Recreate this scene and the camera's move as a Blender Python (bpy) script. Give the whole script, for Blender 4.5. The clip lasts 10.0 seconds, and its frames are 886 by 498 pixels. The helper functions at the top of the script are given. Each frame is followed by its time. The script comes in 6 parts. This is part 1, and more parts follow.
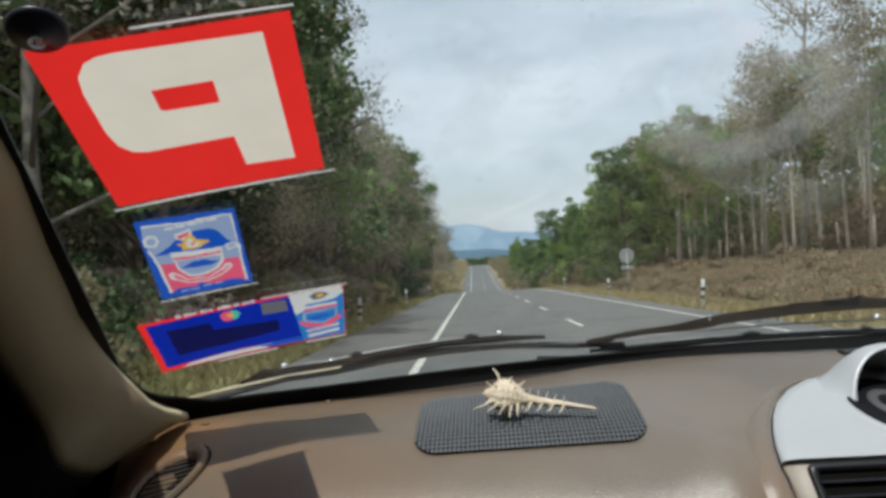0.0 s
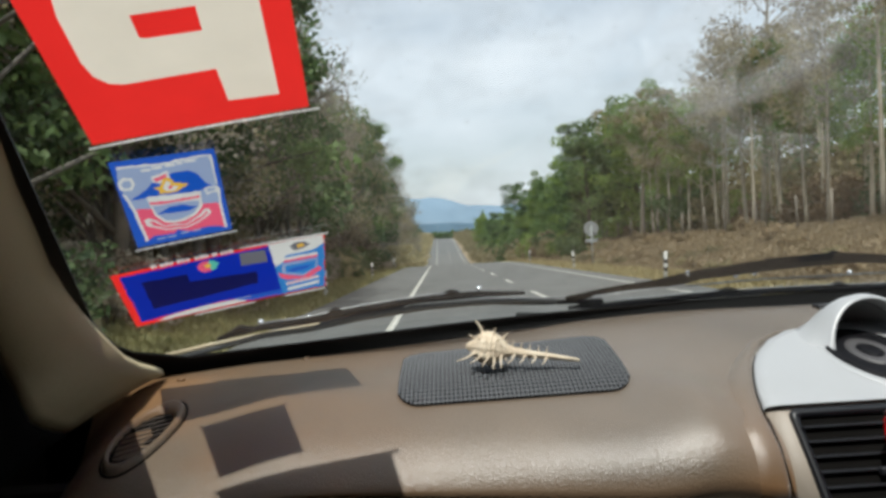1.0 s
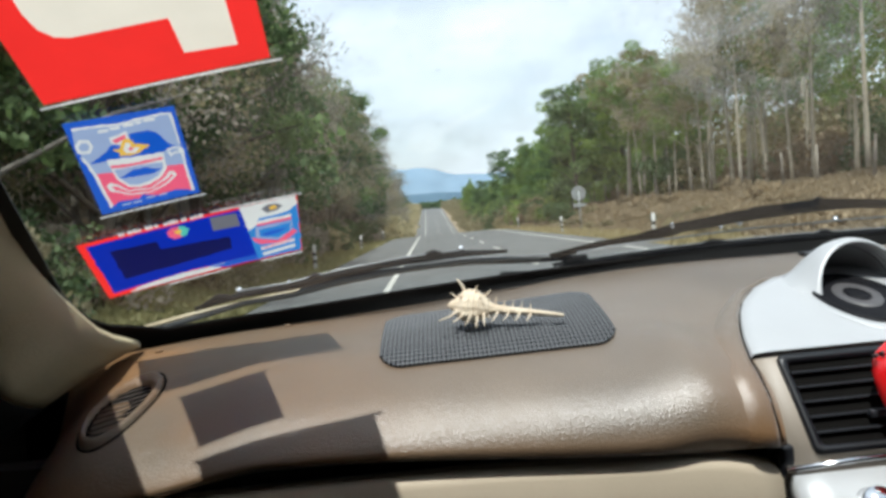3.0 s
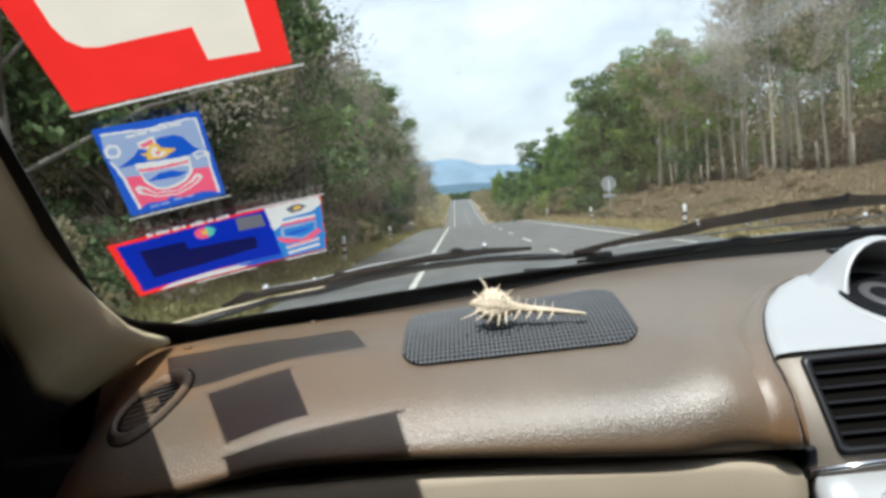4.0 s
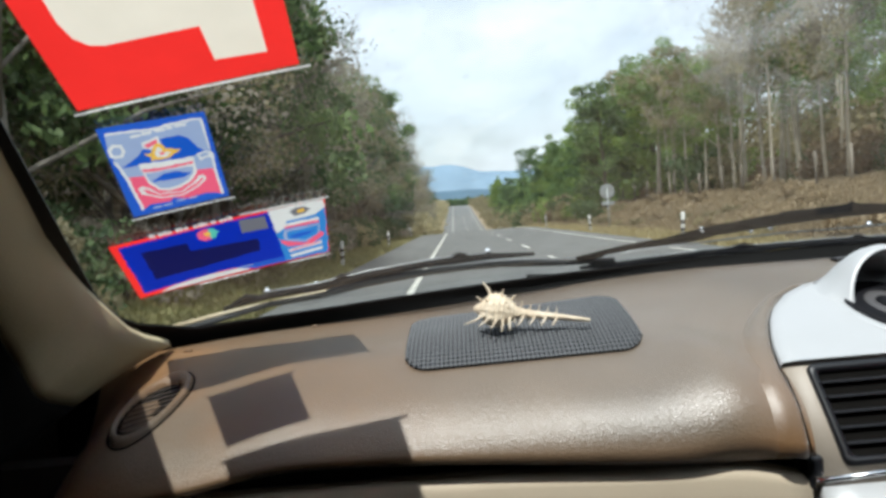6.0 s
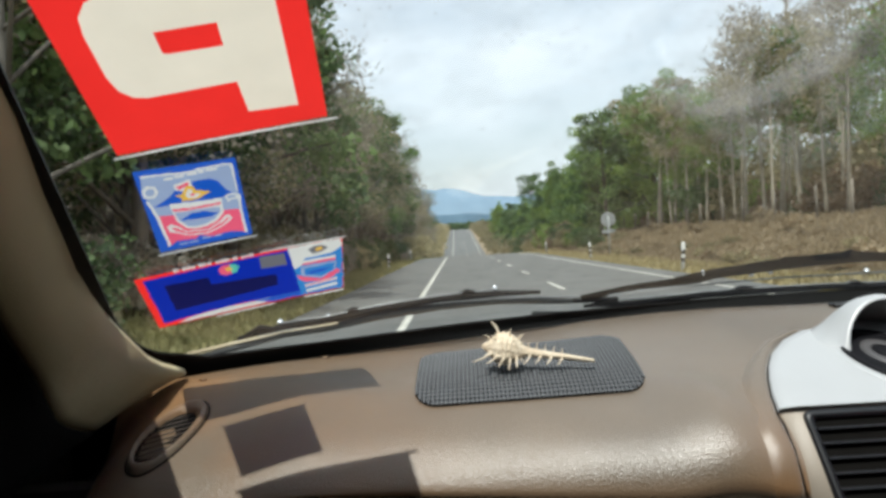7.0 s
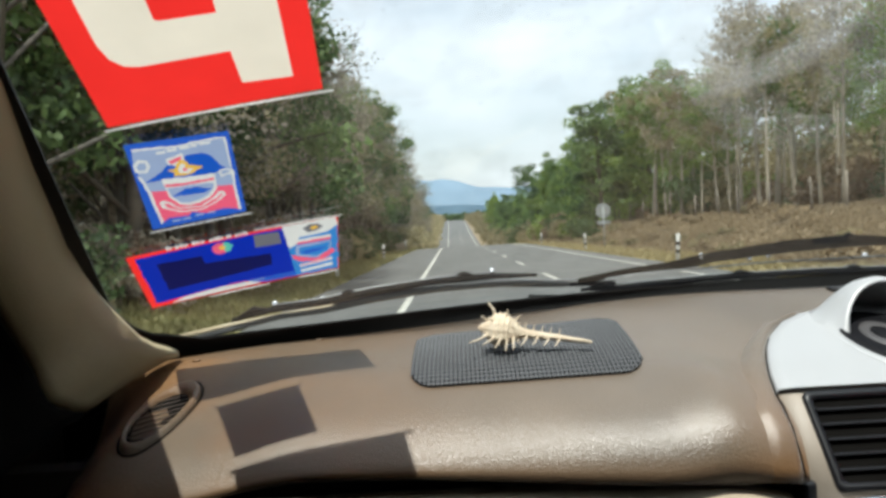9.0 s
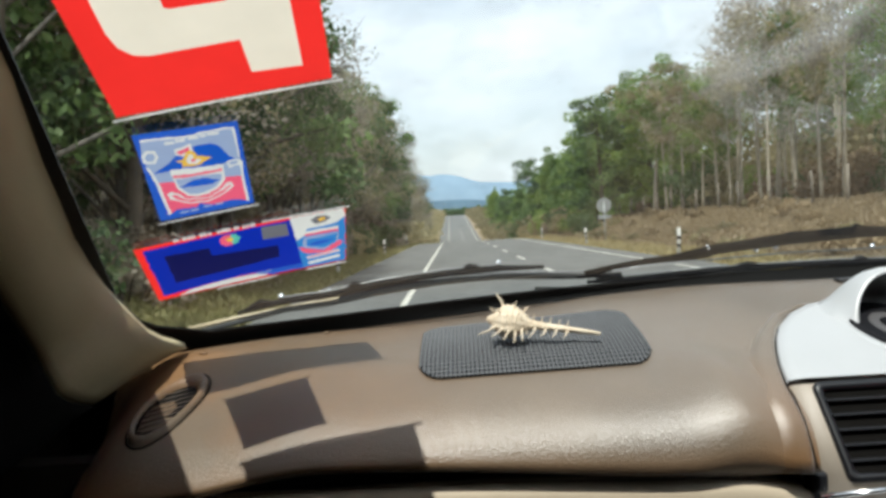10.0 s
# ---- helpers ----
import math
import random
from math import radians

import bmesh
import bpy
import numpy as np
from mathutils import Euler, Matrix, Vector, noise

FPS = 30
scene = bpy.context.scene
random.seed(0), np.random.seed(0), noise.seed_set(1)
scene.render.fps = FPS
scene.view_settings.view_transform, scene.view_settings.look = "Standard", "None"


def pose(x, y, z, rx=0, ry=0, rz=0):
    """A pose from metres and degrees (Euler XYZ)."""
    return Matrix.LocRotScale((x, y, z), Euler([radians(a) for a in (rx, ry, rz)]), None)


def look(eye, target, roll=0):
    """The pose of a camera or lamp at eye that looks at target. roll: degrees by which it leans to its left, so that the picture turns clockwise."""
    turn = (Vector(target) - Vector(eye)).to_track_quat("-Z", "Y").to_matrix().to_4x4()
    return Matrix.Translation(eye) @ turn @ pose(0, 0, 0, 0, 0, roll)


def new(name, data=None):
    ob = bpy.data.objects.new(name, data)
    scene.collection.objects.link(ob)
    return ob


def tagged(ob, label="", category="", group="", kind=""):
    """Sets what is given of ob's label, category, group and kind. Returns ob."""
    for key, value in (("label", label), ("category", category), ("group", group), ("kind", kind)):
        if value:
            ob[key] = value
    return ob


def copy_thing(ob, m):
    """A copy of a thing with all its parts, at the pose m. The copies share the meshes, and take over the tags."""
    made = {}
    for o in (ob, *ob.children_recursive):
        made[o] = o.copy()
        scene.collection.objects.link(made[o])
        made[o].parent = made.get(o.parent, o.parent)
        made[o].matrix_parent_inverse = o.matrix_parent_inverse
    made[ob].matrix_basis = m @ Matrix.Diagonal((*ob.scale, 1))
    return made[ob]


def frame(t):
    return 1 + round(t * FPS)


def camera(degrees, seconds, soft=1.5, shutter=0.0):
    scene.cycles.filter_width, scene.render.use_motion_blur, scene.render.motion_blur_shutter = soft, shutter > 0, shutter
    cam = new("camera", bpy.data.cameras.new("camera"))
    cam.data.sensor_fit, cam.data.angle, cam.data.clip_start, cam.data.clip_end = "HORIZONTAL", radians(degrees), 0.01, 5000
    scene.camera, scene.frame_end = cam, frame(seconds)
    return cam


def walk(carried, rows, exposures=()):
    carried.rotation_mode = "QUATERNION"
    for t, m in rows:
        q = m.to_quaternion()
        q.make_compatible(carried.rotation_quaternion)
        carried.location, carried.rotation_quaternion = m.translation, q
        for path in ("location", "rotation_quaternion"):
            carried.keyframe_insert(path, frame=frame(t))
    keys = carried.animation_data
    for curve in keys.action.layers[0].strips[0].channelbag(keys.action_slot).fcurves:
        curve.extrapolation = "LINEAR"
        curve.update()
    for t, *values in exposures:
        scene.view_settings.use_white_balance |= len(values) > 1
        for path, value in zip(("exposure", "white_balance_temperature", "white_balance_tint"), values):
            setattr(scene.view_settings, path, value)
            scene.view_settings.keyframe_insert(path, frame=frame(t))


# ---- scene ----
from mathutils.geometry import delaunay_2d_cdt

cam = camera(59.15, 10.0, soft=3.4)
PATH = [
    (0, (-0.0127, 0.0176, 1.3125), (-0.0428, 2.0168, 1.3574), -3.13),
    (0.4, (-0.0254, 0.0275, 1.3057), (-0.0488, 2.0259, 1.2285), -4.22),
    (0.5, (-0.0314, 0.0312, 1.3042), (0.0137, 2.0305, 1.3268), -3.63),
    (1, (-0.0294, 0.0298, 1.2927), (0.0247, 2.0289, 1.2651), -3.20),
    (1.3, (-0.0350, 0.0287, 1.2956), (0.0457, 2.0271, 1.3047), -2.91),
    (1.4, (-0.0328, 0.0316, 1.2979), (0.2069, 2.0170, 1.2665), -3.80),
    (1.5, (-0.0197, 0.0342, 1.2924), (0.1212, 2.0290, 1.2621), -3.69),
    (2, (-0.0180, 0.0318, 1.2824), (-0.0764, 2.0262, 1.1435), -4.55),
    (2.4, (-0.0153, 0.0346, 1.2751), (0.0097, 2.0324, 1.1848), -5.24),
    (2.5, (-0.0151, 0.0345, 1.2735), (-0.1020, 2.0281, 1.1402), -5.26),
    (2.7, (-0.0195, 0.0432, 1.2796), (0.0222, 2.0398, 1.1698), -5.18),
    (3.8, (-0.0211, 0.0482, 1.2822), (0.0771, 2.0431, 1.1778), -5.34),
    (4, (-0.0140, 0.0413, 1.2877), (-0.0137, 2.0376, 1.1652), -5.44),
    (4.2, (-0.0152, 0.0381, 1.2859), (0.0435, 2.0339, 1.1708), -4.77),
    (4.5, (-0.0134, 0.0369, 1.2830), (-0.0339, 2.0342, 1.1827), -5.46),
    (5, (-0.0237, 0.0322, 1.2982), (-0.0110, 2.0319, 1.2660), -4.70),
    (5.5, (-0.0190, 0.0364, 1.2940), (-0.0351, 2.0339, 1.1955), -4.39),
    (5.7, (-0.0229, 0.0459, 1.2939), (0.0441, 2.0420, 1.1876), -4.67),
    (6, (-0.0193, 0.0457, 1.2866), (-0.0126, 2.0427, 1.1786), -4.88),
    (6.2, (-0.0214, 0.0337, 1.2899), (-0.0618, 2.0318, 1.2122), -4.16),
    (7.3, (-0.0296, 0.0207, 1.3043), (-0.0041, 2.0204, 1.2817), -3.27),
    (7.5, (-0.0283, 0.0223, 1.3043), (-0.0103, 2.0221, 1.3313), -3.61),
    (8, (-0.0380, 0.0320, 1.2887), (-0.0428, 2.0274, 1.1538), -3.10),
    (8.5, (-0.0290, 0.0282, 1.2999), (0.0069, 2.0275, 1.2588), -3.17),
    (9, (-0.0308, 0.0287, 1.2930), (-0.0083, 2.0273, 1.2207), -3.18),
    (9.5, (-0.0282, 0.0290, 1.2950), (-0.0255, 2.0279, 1.2275), -3.29),
    (10, (-0.0375, 0.0316, 1.2901), (-0.0174, 2.0297, 1.2052), -3.35),
]
EXPOSURES = [(0, -0.25, 6250, 4), (0.5, -0.13, 6400, 5), (1, -0.09, 6450, 5), (1.5, 0, 6220, 4), (2, 0.08, 6250, 4), (2.5, 0.25, 6200, 4), (4, 0.24, 6180, 4), (6, 0.25, 6220, 4), (7.5, 0.06, 6450, 3), (8, 0.05, 6450, 4), (8.6, 0.18, 6480, 3), (10, 0.24, 6450, 3)]
walk(cam, [(t, look(eye, target, roll)) for t, eye, target, roll in PATH], EXPOSURES)

# ---- light ----
SUN_WAY = Vector((-0.135, -0.42, 1.0)).normalized()      # from the ground towards the sun
world = bpy.data.worlds.new("sky")
scene.world = world
world.use_nodes = True
wn, wl = world.node_tree.nodes, world.node_tree.links
wn.clear()
w_out = wn.new("ShaderNodeOutputWorld")
w_bg = wn.new("ShaderNodeBackground")
w_sky = wn.new("ShaderNodeTexSky")
w_sky.sky_type = "NISHITA"
w_sky.sun_disc = False
w_sky.sun_elevation = math.asin(SUN_WAY.z)
w_sky.sun_rotation = math.atan2(SUN_WAY.x, SUN_WAY.y)
w_sky.air_density, w_sky.dust_density = 1.2, 2.0
w_co = wn.new("ShaderNodeTexCoord")
w_map = wn.new("ShaderNodeMapping")
w_map.inputs["Scale"].default_value = (1.6, 1.6, 4.5)
w_noise = wn.new("ShaderNodeTexNoise")
w_noise.inputs["Scale"].default_value = 1.7
w_noise.inputs["Detail"].default_value = 7
w_noise.inputs["Roughness"].default_value = 0.55
w_ramp = wn.new("ShaderNodeValToRGB")
w_ramp.color_ramp.elements[0].position, w_ramp.color_ramp.elements[0].color = 0.30, (0.45, 0.45, 0.45, 1)
w_ramp.color_ramp.elements[1].position, w_ramp.color_ramp.elements[1].color = 0.68, (1, 1, 1, 1)
w_mix = wn.new("ShaderNodeMix")
w_mix.data_type = "RGBA"
w_mix.inputs["B"].default_value = (8.5, 8.8, 9.65, 1)     # cloud deck
wl.new(w_co.outputs["Generated"], w_map.inputs["Vector"])
wl.new(w_map.outputs["Vector"], w_noise.inputs["Vector"])
wl.new(w_noise.outputs["Fac"], w_ramp.inputs["Fac"])
wl.new(w_ramp.outputs["Color"], w_mix.inputs["Factor"])
wl.new(w_sky.outputs["Color"], w_mix.inputs["A"])
wl.new(w_mix.outputs["Result"], w_bg.inputs["Color"])
w_bg.inputs["Strength"].default_value = 0.125
wl.new(w_bg.outputs["Background"], w_out.inputs["Surface"])

sun_data = bpy.data.lights.new("sun", "SUN")
sun_data.energy, sun_data.angle, sun_data.color = 4.5, radians(0.7), (1.0, 0.965, 0.915)
sun = new("sun", sun_data)
sun.matrix_world = look((0, 0, 60), Vector((0, 0, 60)) - SUN_WAY)


# ---- materials ----
def material(name, color, rough=0.6, metal=0.0, vary=0.15, scale=20.0, bump=0.0, bump_scale=200.0, spec=0.5,
             dark=None, random_tint=0.0, coat=0.0):
    """A surface with broad stains (scale), fine grain (bump_scale) and relief."""
    m = bpy.data.materials.new(name)
    m.use_nodes = True
    n, l = m.node_tree.nodes, m.node_tree.links
    b = n["Principled BSDF"]
    co = n.new("ShaderNodeTexCoord")
    big = n.new("ShaderNodeTexNoise")
    big.inputs["Scale"].default_value, big.inputs["Detail"].default_value = scale, 5
    fine = n.new("ShaderNodeTexNoise")
    fine.inputs["Scale"].default_value, fine.inputs["Detail"].default_value = bump_scale, 3
    l.new(co.outputs["Object"], big.inputs["Vector"])
    l.new(co.outputs["Object"], fine.inputs["Vector"])
    mixed = n.new("ShaderNodeMix")
    mixed.data_type = "RGBA"
    low = dark or tuple(c * (1 - vary) for c in color)
    mixed.inputs["A"].default_value = (*low, 1)
    mixed.inputs["B"].default_value = (*(min(1, c * (1 + vary * 0.6)) for c in color), 1)
    add = n.new("ShaderNodeMath")
    add.operation = "MULTIPLY_ADD"
    add.inputs[1].default_value = 0.35
    l.new(fine.outputs["Fac"], add.inputs[0])
    spread = n.new("ShaderNodeMapRange")
    spread.inputs["From Min"].default_value, spread.inputs["From Max"].default_value = 0.3, 0.7
    spread.inputs["To Max"].default_value = 0.65
    l.new(big.outputs["Fac"], spread.inputs["Value"])
    l.new(spread.outputs["Result"], add.inputs[2])
    l.new(add.outputs["Value"], mixed.inputs["Factor"])
    last = mixed.outputs["Result"]
    if random_tint:
        info = n.new("ShaderNodeObjectInfo")
        hsv = n.new("ShaderNodeHueSaturation")
        span = n.new("ShaderNodeMapRange")
        span.inputs["To Min"].default_value, span.inputs["To Max"].default_value = 1 - random_tint, 1 + random_tint
        l.new(info.outputs["Random"], span.inputs["Value"])
        l.new(span.outputs["Result"], hsv.inputs["Value"])
        l.new(last, hsv.inputs["Color"])
        last = hsv.outputs["Color"]
    l.new(last, b.inputs["Base Color"])
    b.inputs["Roughness"].default_value, b.inputs["Metallic"].default_value = rough, metal
    b.inputs["Specular IOR Level"].default_value = spec
    b.inputs["Coat Weight"].default_value = coat
    if bump:
        relief = n.new("ShaderNodeBump")
        relief.inputs["Strength"].default_value, relief.inputs["Distance"].default_value = bump, 0.002
        l.new(fine.outputs["Fac"], relief.inputs["Height"])
        l.new(relief.outputs["Normal"], b.inputs["Normal"])
    return m


def leaf_material(name, a, b2, through_light=0.35, rough=0.6):
    """Leaves: colour varies leaf by leaf and tree by tree, and some light passes through."""
    m = bpy.data.materials.new(name)
    m.use_nodes = True
    n, l = m.node_tree.nodes, m.node_tree.links
    n.clear()
    out = n.new("ShaderNodeOutputMaterial")
    geo, info = n.new("ShaderNodeNewGeometry"), n.new("ShaderNodeObjectInfo")
    mixed = n.new("ShaderNodeMix")
    mixed.data_type = "RGBA"
    mixed.inputs["A"].default_value, mixed.inputs["B"].default_value = (*a, 1), (*b2, 1)
    l.new(geo.outputs["Random Per Island"], mixed.inputs["Factor"])
    hsv = n.new("ShaderNodeHueSaturation")
    span = n.new("ShaderNodeMapRange")
    span.inputs["To Min"].default_value, span.inputs["To Max"].default_value = 0.75, 1.25
    l.new(info.outputs["Random"], span.inputs["Value"])
    l.new(span.outputs["Result"], hsv.inputs["Value"])
    l.new(mixed.outputs["Result"], hsv.inputs["Color"])
    dif, tra, glo = n.new("ShaderNodeBsdfDiffuse"), n.new("ShaderNodeBsdfTranslucent"), n.new("ShaderNodeBsdfGlossy")
    glo.inputs["Roughness"].default_value = rough
    glo.inputs["Color"].default_value = (0.5, 0.5, 0.5, 1)
    for s in (dif, tra):
        l.new(hsv.outputs["Color"], s.inputs["Color"])
    one, two = n.new("ShaderNodeMixShader"), n.new("ShaderNodeMixShader")
    one.inputs["Fac"].default_value, two.inputs["Fac"].default_value = through_light, 0.04
    l.new(dif.outputs["BSDF"], one.inputs[1])
    l.new(tra.outputs["BSDF"], one.inputs[2])
    l.new(one.outputs["Shader"], two.inputs[1])
    l.new(glo.outputs["BSDF"], two.inputs[2])
    l.new(two.outputs["Shader"], out.inputs["Surface"])
    return m


def glass_material(name, tint=(0.93, 0.96, 0.95), dusty=0.068):
    """Clear glazing: light goes straight through, Fresnel drives the gloss; a thin film of dust."""
    m = bpy.data.materials.new(name)
    m.use_nodes = True
    n, l = m.node_tree.nodes, m.node_tree.links
    n.clear()
    out = n.new("ShaderNodeOutputMaterial")
    clear, glo, dust = n.new("ShaderNodeBsdfTransparent"), n.new("ShaderNodeBsdfGlossy"), n.new("ShaderNodeBsdfDiffuse")
    clear.inputs["Color"].default_value = (*tint, 1)
    glo.inputs["Roughness"].default_value = 0.015
    dust.inputs["Color"].default_value = (0.7, 0.7, 0.68, 1)
    fres = n.new("ShaderNodeFresnel")
    fres.inputs["IOR"].default_value = 1.52      # both faces of the pane together
    co, noi, ran = n.new("ShaderNodeTexCoord"), n.new("ShaderNodeTexNoise"), n.new("ShaderNodeMapRange")
    noi.inputs["Scale"].default_value, noi.inputs["Detail"].default_value = 26, 8
    ran.inputs["From Min"].default_value, ran.inputs["From Max"].default_value = 0.45, 0.8
    ran.inputs["To Min"].default_value, ran.inputs["To Max"].default_value = dusty * 0.4, dusty * 2.4
    l.new(co.outputs["Object"], noi.inputs["Vector"])
    l.new(noi.outputs["Fac"], ran.inputs["Value"])
    speck, cut, both = n.new("ShaderNodeTexNoise"), n.new("ShaderNodeMapRange"), n.new("ShaderNodeMath")
    speck.inputs["Scale"].default_value, speck.inputs["Detail"].default_value = 340, 2
    cut.inputs["From Min"].default_value, cut.inputs["From Max"].default_value = 0.665, 0.74
    cut.inputs["To Max"].default_value = 0.22
    both.operation = "ADD"
    l.new(co.outputs["Object"], speck.inputs["Vector"])
    l.new(speck.outputs["Fac"], cut.inputs["Value"])
    l.new(ran.outputs["Result"], both.inputs[0])
    l.new(cut.outputs["Result"], both.inputs[1])
    one, two = n.new("ShaderNodeMixShader"), n.new("ShaderNodeMixShader")
    l.new(fres.outputs["Fac"], one.inputs["Fac"])
    l.new(clear.outputs["BSDF"], one.inputs[1])
    l.new(glo.outputs["BSDF"], one.inputs[2])
    # the pale ring that a suction cup left on the windscreen
    away, rise, fade, ring, smear = (n.new(k) for k in ("ShaderNodeVectorMath", "ShaderNodeMapRange", "ShaderNodeMapRange", "ShaderNodeMath", "ShaderNodeMath"))
    away.operation, away.inputs[1].default_value = "DISTANCE", (0.198, 0.562, 1.4127)
    for node, a, b2, c, d in ((rise, 0.029, 0.044, 0.0, 0.30), (fade, 0.064, 0.080, 1.0, 0.0)):
        node.interpolation_type = "SMOOTHSTEP"
        node.inputs["From Min"].default_value, node.inputs["From Max"].default_value = a, b2
        node.inputs["To Min"].default_value, node.inputs["To Max"].default_value = c, d
        l.new(away.outputs["Value"], node.inputs["Value"])
    l.new(co.outputs["Object"], away.inputs[0])
    ring.operation, smear.operation = "MULTIPLY", "MULTIPLY"
    haze, three = n.new("ShaderNodeBsdfTranslucent"), n.new("ShaderNodeMixShader")
    haze.inputs["Color"].default_value = (0.42, 0.42, 0.42, 1)
    l.new(rise.outputs["Result"], ring.inputs[0])
    l.new(fade.outputs["Result"], ring.inputs[1])
    l.new(ring.outputs["Value"], smear.inputs[0])
    l.new(noi.outputs["Fac"], smear.inputs[1])
    l.new(both.outputs["Value"], two.inputs["Fac"])
    l.new(one.outputs["Shader"], two.inputs[1])
    l.new(dust.outputs["BSDF"], two.inputs[2])
    l.new(smear.outputs["Value"], three.inputs["Fac"])
    l.new(two.outputs["Shader"], three.inputs[1])
    l.new(haze.outputs["BSDF"], three.inputs[2])
    l.new(three.outputs["Shader"], out.inputs["Surface"])
    return m


def print_material(name, color, glow_through=0.6, vary=0.08):
    """Ink on thin film: daylight shines through it."""
    m = bpy.data.materials.new(name)
    m.use_nodes = True
    n, l = m.node_tree.nodes, m.node_tree.links
    n.clear()
    out = n.new("ShaderNodeOutputMaterial")
    co, noi, mixed = n.new("ShaderNodeTexCoord"), n.new("ShaderNodeTexNoise"), n.new("ShaderNodeMix")
    noi.inputs["Scale"].default_value, noi.inputs["Detail"].default_value = 35, 5
    mixed.data_type = "RGBA"
    mixed.inputs["A"].default_value = (*(c * (1 - vary) for c in color), 1)
    mixed.inputs["B"].default_value = (*(min(1, c * (1 + vary)) for c in color), 1)
    l.new(co.outputs["Object"], noi.inputs["Vector"])
    l.new(noi.outputs["Fac"], mixed.inputs["Factor"])
    dif, tra, glo = n.new("ShaderNodeBsdfDiffuse"), n.new("ShaderNodeBsdfTranslucent"), n.new("ShaderNodeBsdfGlossy")
    glo.inputs["Roughness"].default_value = 0.3
    l.new(mixed.outputs["Result"], dif.inputs["Color"])
    l.new(mixed.outputs["Result"], tra.inputs["Color"])
    one, two = n.new("ShaderNodeMixShader"), n.new("ShaderNodeMixShader")
    one.inputs["Fac"].default_value, two.inputs["Fac"].default_value = glow_through, 0.03
    l.new(dif.outputs["BSDF"], one.inputs[1])
    l.new(tra.outputs["BSDF"], one.inputs[2])
    l.new(one.outputs["Shader"], two.inputs[1])
    l.new(glo.outputs["BSDF"], two.inputs[2])
    l.new(two.outputs["Shader"], out.inputs["Surface"])
    return m


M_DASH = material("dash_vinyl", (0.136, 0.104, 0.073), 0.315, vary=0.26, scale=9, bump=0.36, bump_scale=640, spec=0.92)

def vary_dash_finish(m):
    """The vinyl has full gloss in the middle and little at the outer end; wear varies its roughness."""
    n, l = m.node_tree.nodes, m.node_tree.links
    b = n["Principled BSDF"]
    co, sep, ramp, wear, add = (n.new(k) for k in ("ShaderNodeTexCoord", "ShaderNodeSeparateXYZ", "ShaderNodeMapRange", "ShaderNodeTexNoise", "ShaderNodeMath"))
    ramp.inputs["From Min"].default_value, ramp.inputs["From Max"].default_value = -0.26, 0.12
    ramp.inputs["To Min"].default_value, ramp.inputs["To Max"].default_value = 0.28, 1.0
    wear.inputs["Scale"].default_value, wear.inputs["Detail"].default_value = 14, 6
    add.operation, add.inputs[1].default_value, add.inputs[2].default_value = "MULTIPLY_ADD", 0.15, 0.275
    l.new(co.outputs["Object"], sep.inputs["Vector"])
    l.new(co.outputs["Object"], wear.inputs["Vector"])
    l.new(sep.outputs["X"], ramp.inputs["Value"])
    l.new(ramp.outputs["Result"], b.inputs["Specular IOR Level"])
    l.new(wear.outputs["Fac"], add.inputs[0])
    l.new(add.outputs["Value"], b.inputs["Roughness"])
    # worn patches where the warm under-colour shows
    patch, spread, tint = n.new("ShaderNodeTexNoise"), n.new("ShaderNodeMapRange"), n.new("ShaderNodeMix")
    patch.inputs["Scale"].default_value, patch.inputs["Detail"].default_value = 5.5, 4
    spread.inputs["From Min"].default_value, spread.inputs["From Max"].default_value, spread.inputs["To Max"].default_value = 0.38, 0.62, 0.55
    tint.data_type = "RGBA"
    tint.inputs["B"].default_value = (0.185, 0.101, 0.046, 1)
    l.new(co.outputs["Object"], patch.inputs["Vector"])
    l.new(patch.outputs["Fac"], spread.inputs["Value"])
    outer, worn = n.new("ShaderNodeMapRange"), n.new("ShaderNodeMath")      # these patches are strongest at the door end
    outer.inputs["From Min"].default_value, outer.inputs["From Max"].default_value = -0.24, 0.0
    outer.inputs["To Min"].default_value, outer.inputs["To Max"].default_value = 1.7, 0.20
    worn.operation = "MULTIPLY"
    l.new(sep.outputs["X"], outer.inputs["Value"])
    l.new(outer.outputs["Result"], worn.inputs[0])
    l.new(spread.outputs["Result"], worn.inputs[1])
    # a browner tint beside the centre panel and along the brow's lower edge
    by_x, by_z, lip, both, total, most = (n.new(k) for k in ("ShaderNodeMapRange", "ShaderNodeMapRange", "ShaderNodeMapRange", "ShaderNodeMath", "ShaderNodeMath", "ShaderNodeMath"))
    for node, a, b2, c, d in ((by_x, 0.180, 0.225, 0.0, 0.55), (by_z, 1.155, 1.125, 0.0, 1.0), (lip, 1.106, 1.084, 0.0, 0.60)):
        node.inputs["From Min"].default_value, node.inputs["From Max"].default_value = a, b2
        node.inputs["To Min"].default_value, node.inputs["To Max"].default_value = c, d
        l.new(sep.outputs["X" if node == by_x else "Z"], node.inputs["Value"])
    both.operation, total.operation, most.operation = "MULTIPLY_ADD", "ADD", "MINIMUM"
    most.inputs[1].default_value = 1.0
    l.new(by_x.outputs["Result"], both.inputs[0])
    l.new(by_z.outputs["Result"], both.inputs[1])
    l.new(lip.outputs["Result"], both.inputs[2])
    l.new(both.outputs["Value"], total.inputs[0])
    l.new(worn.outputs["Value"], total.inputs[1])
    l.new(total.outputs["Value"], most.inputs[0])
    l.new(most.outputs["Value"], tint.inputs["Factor"])
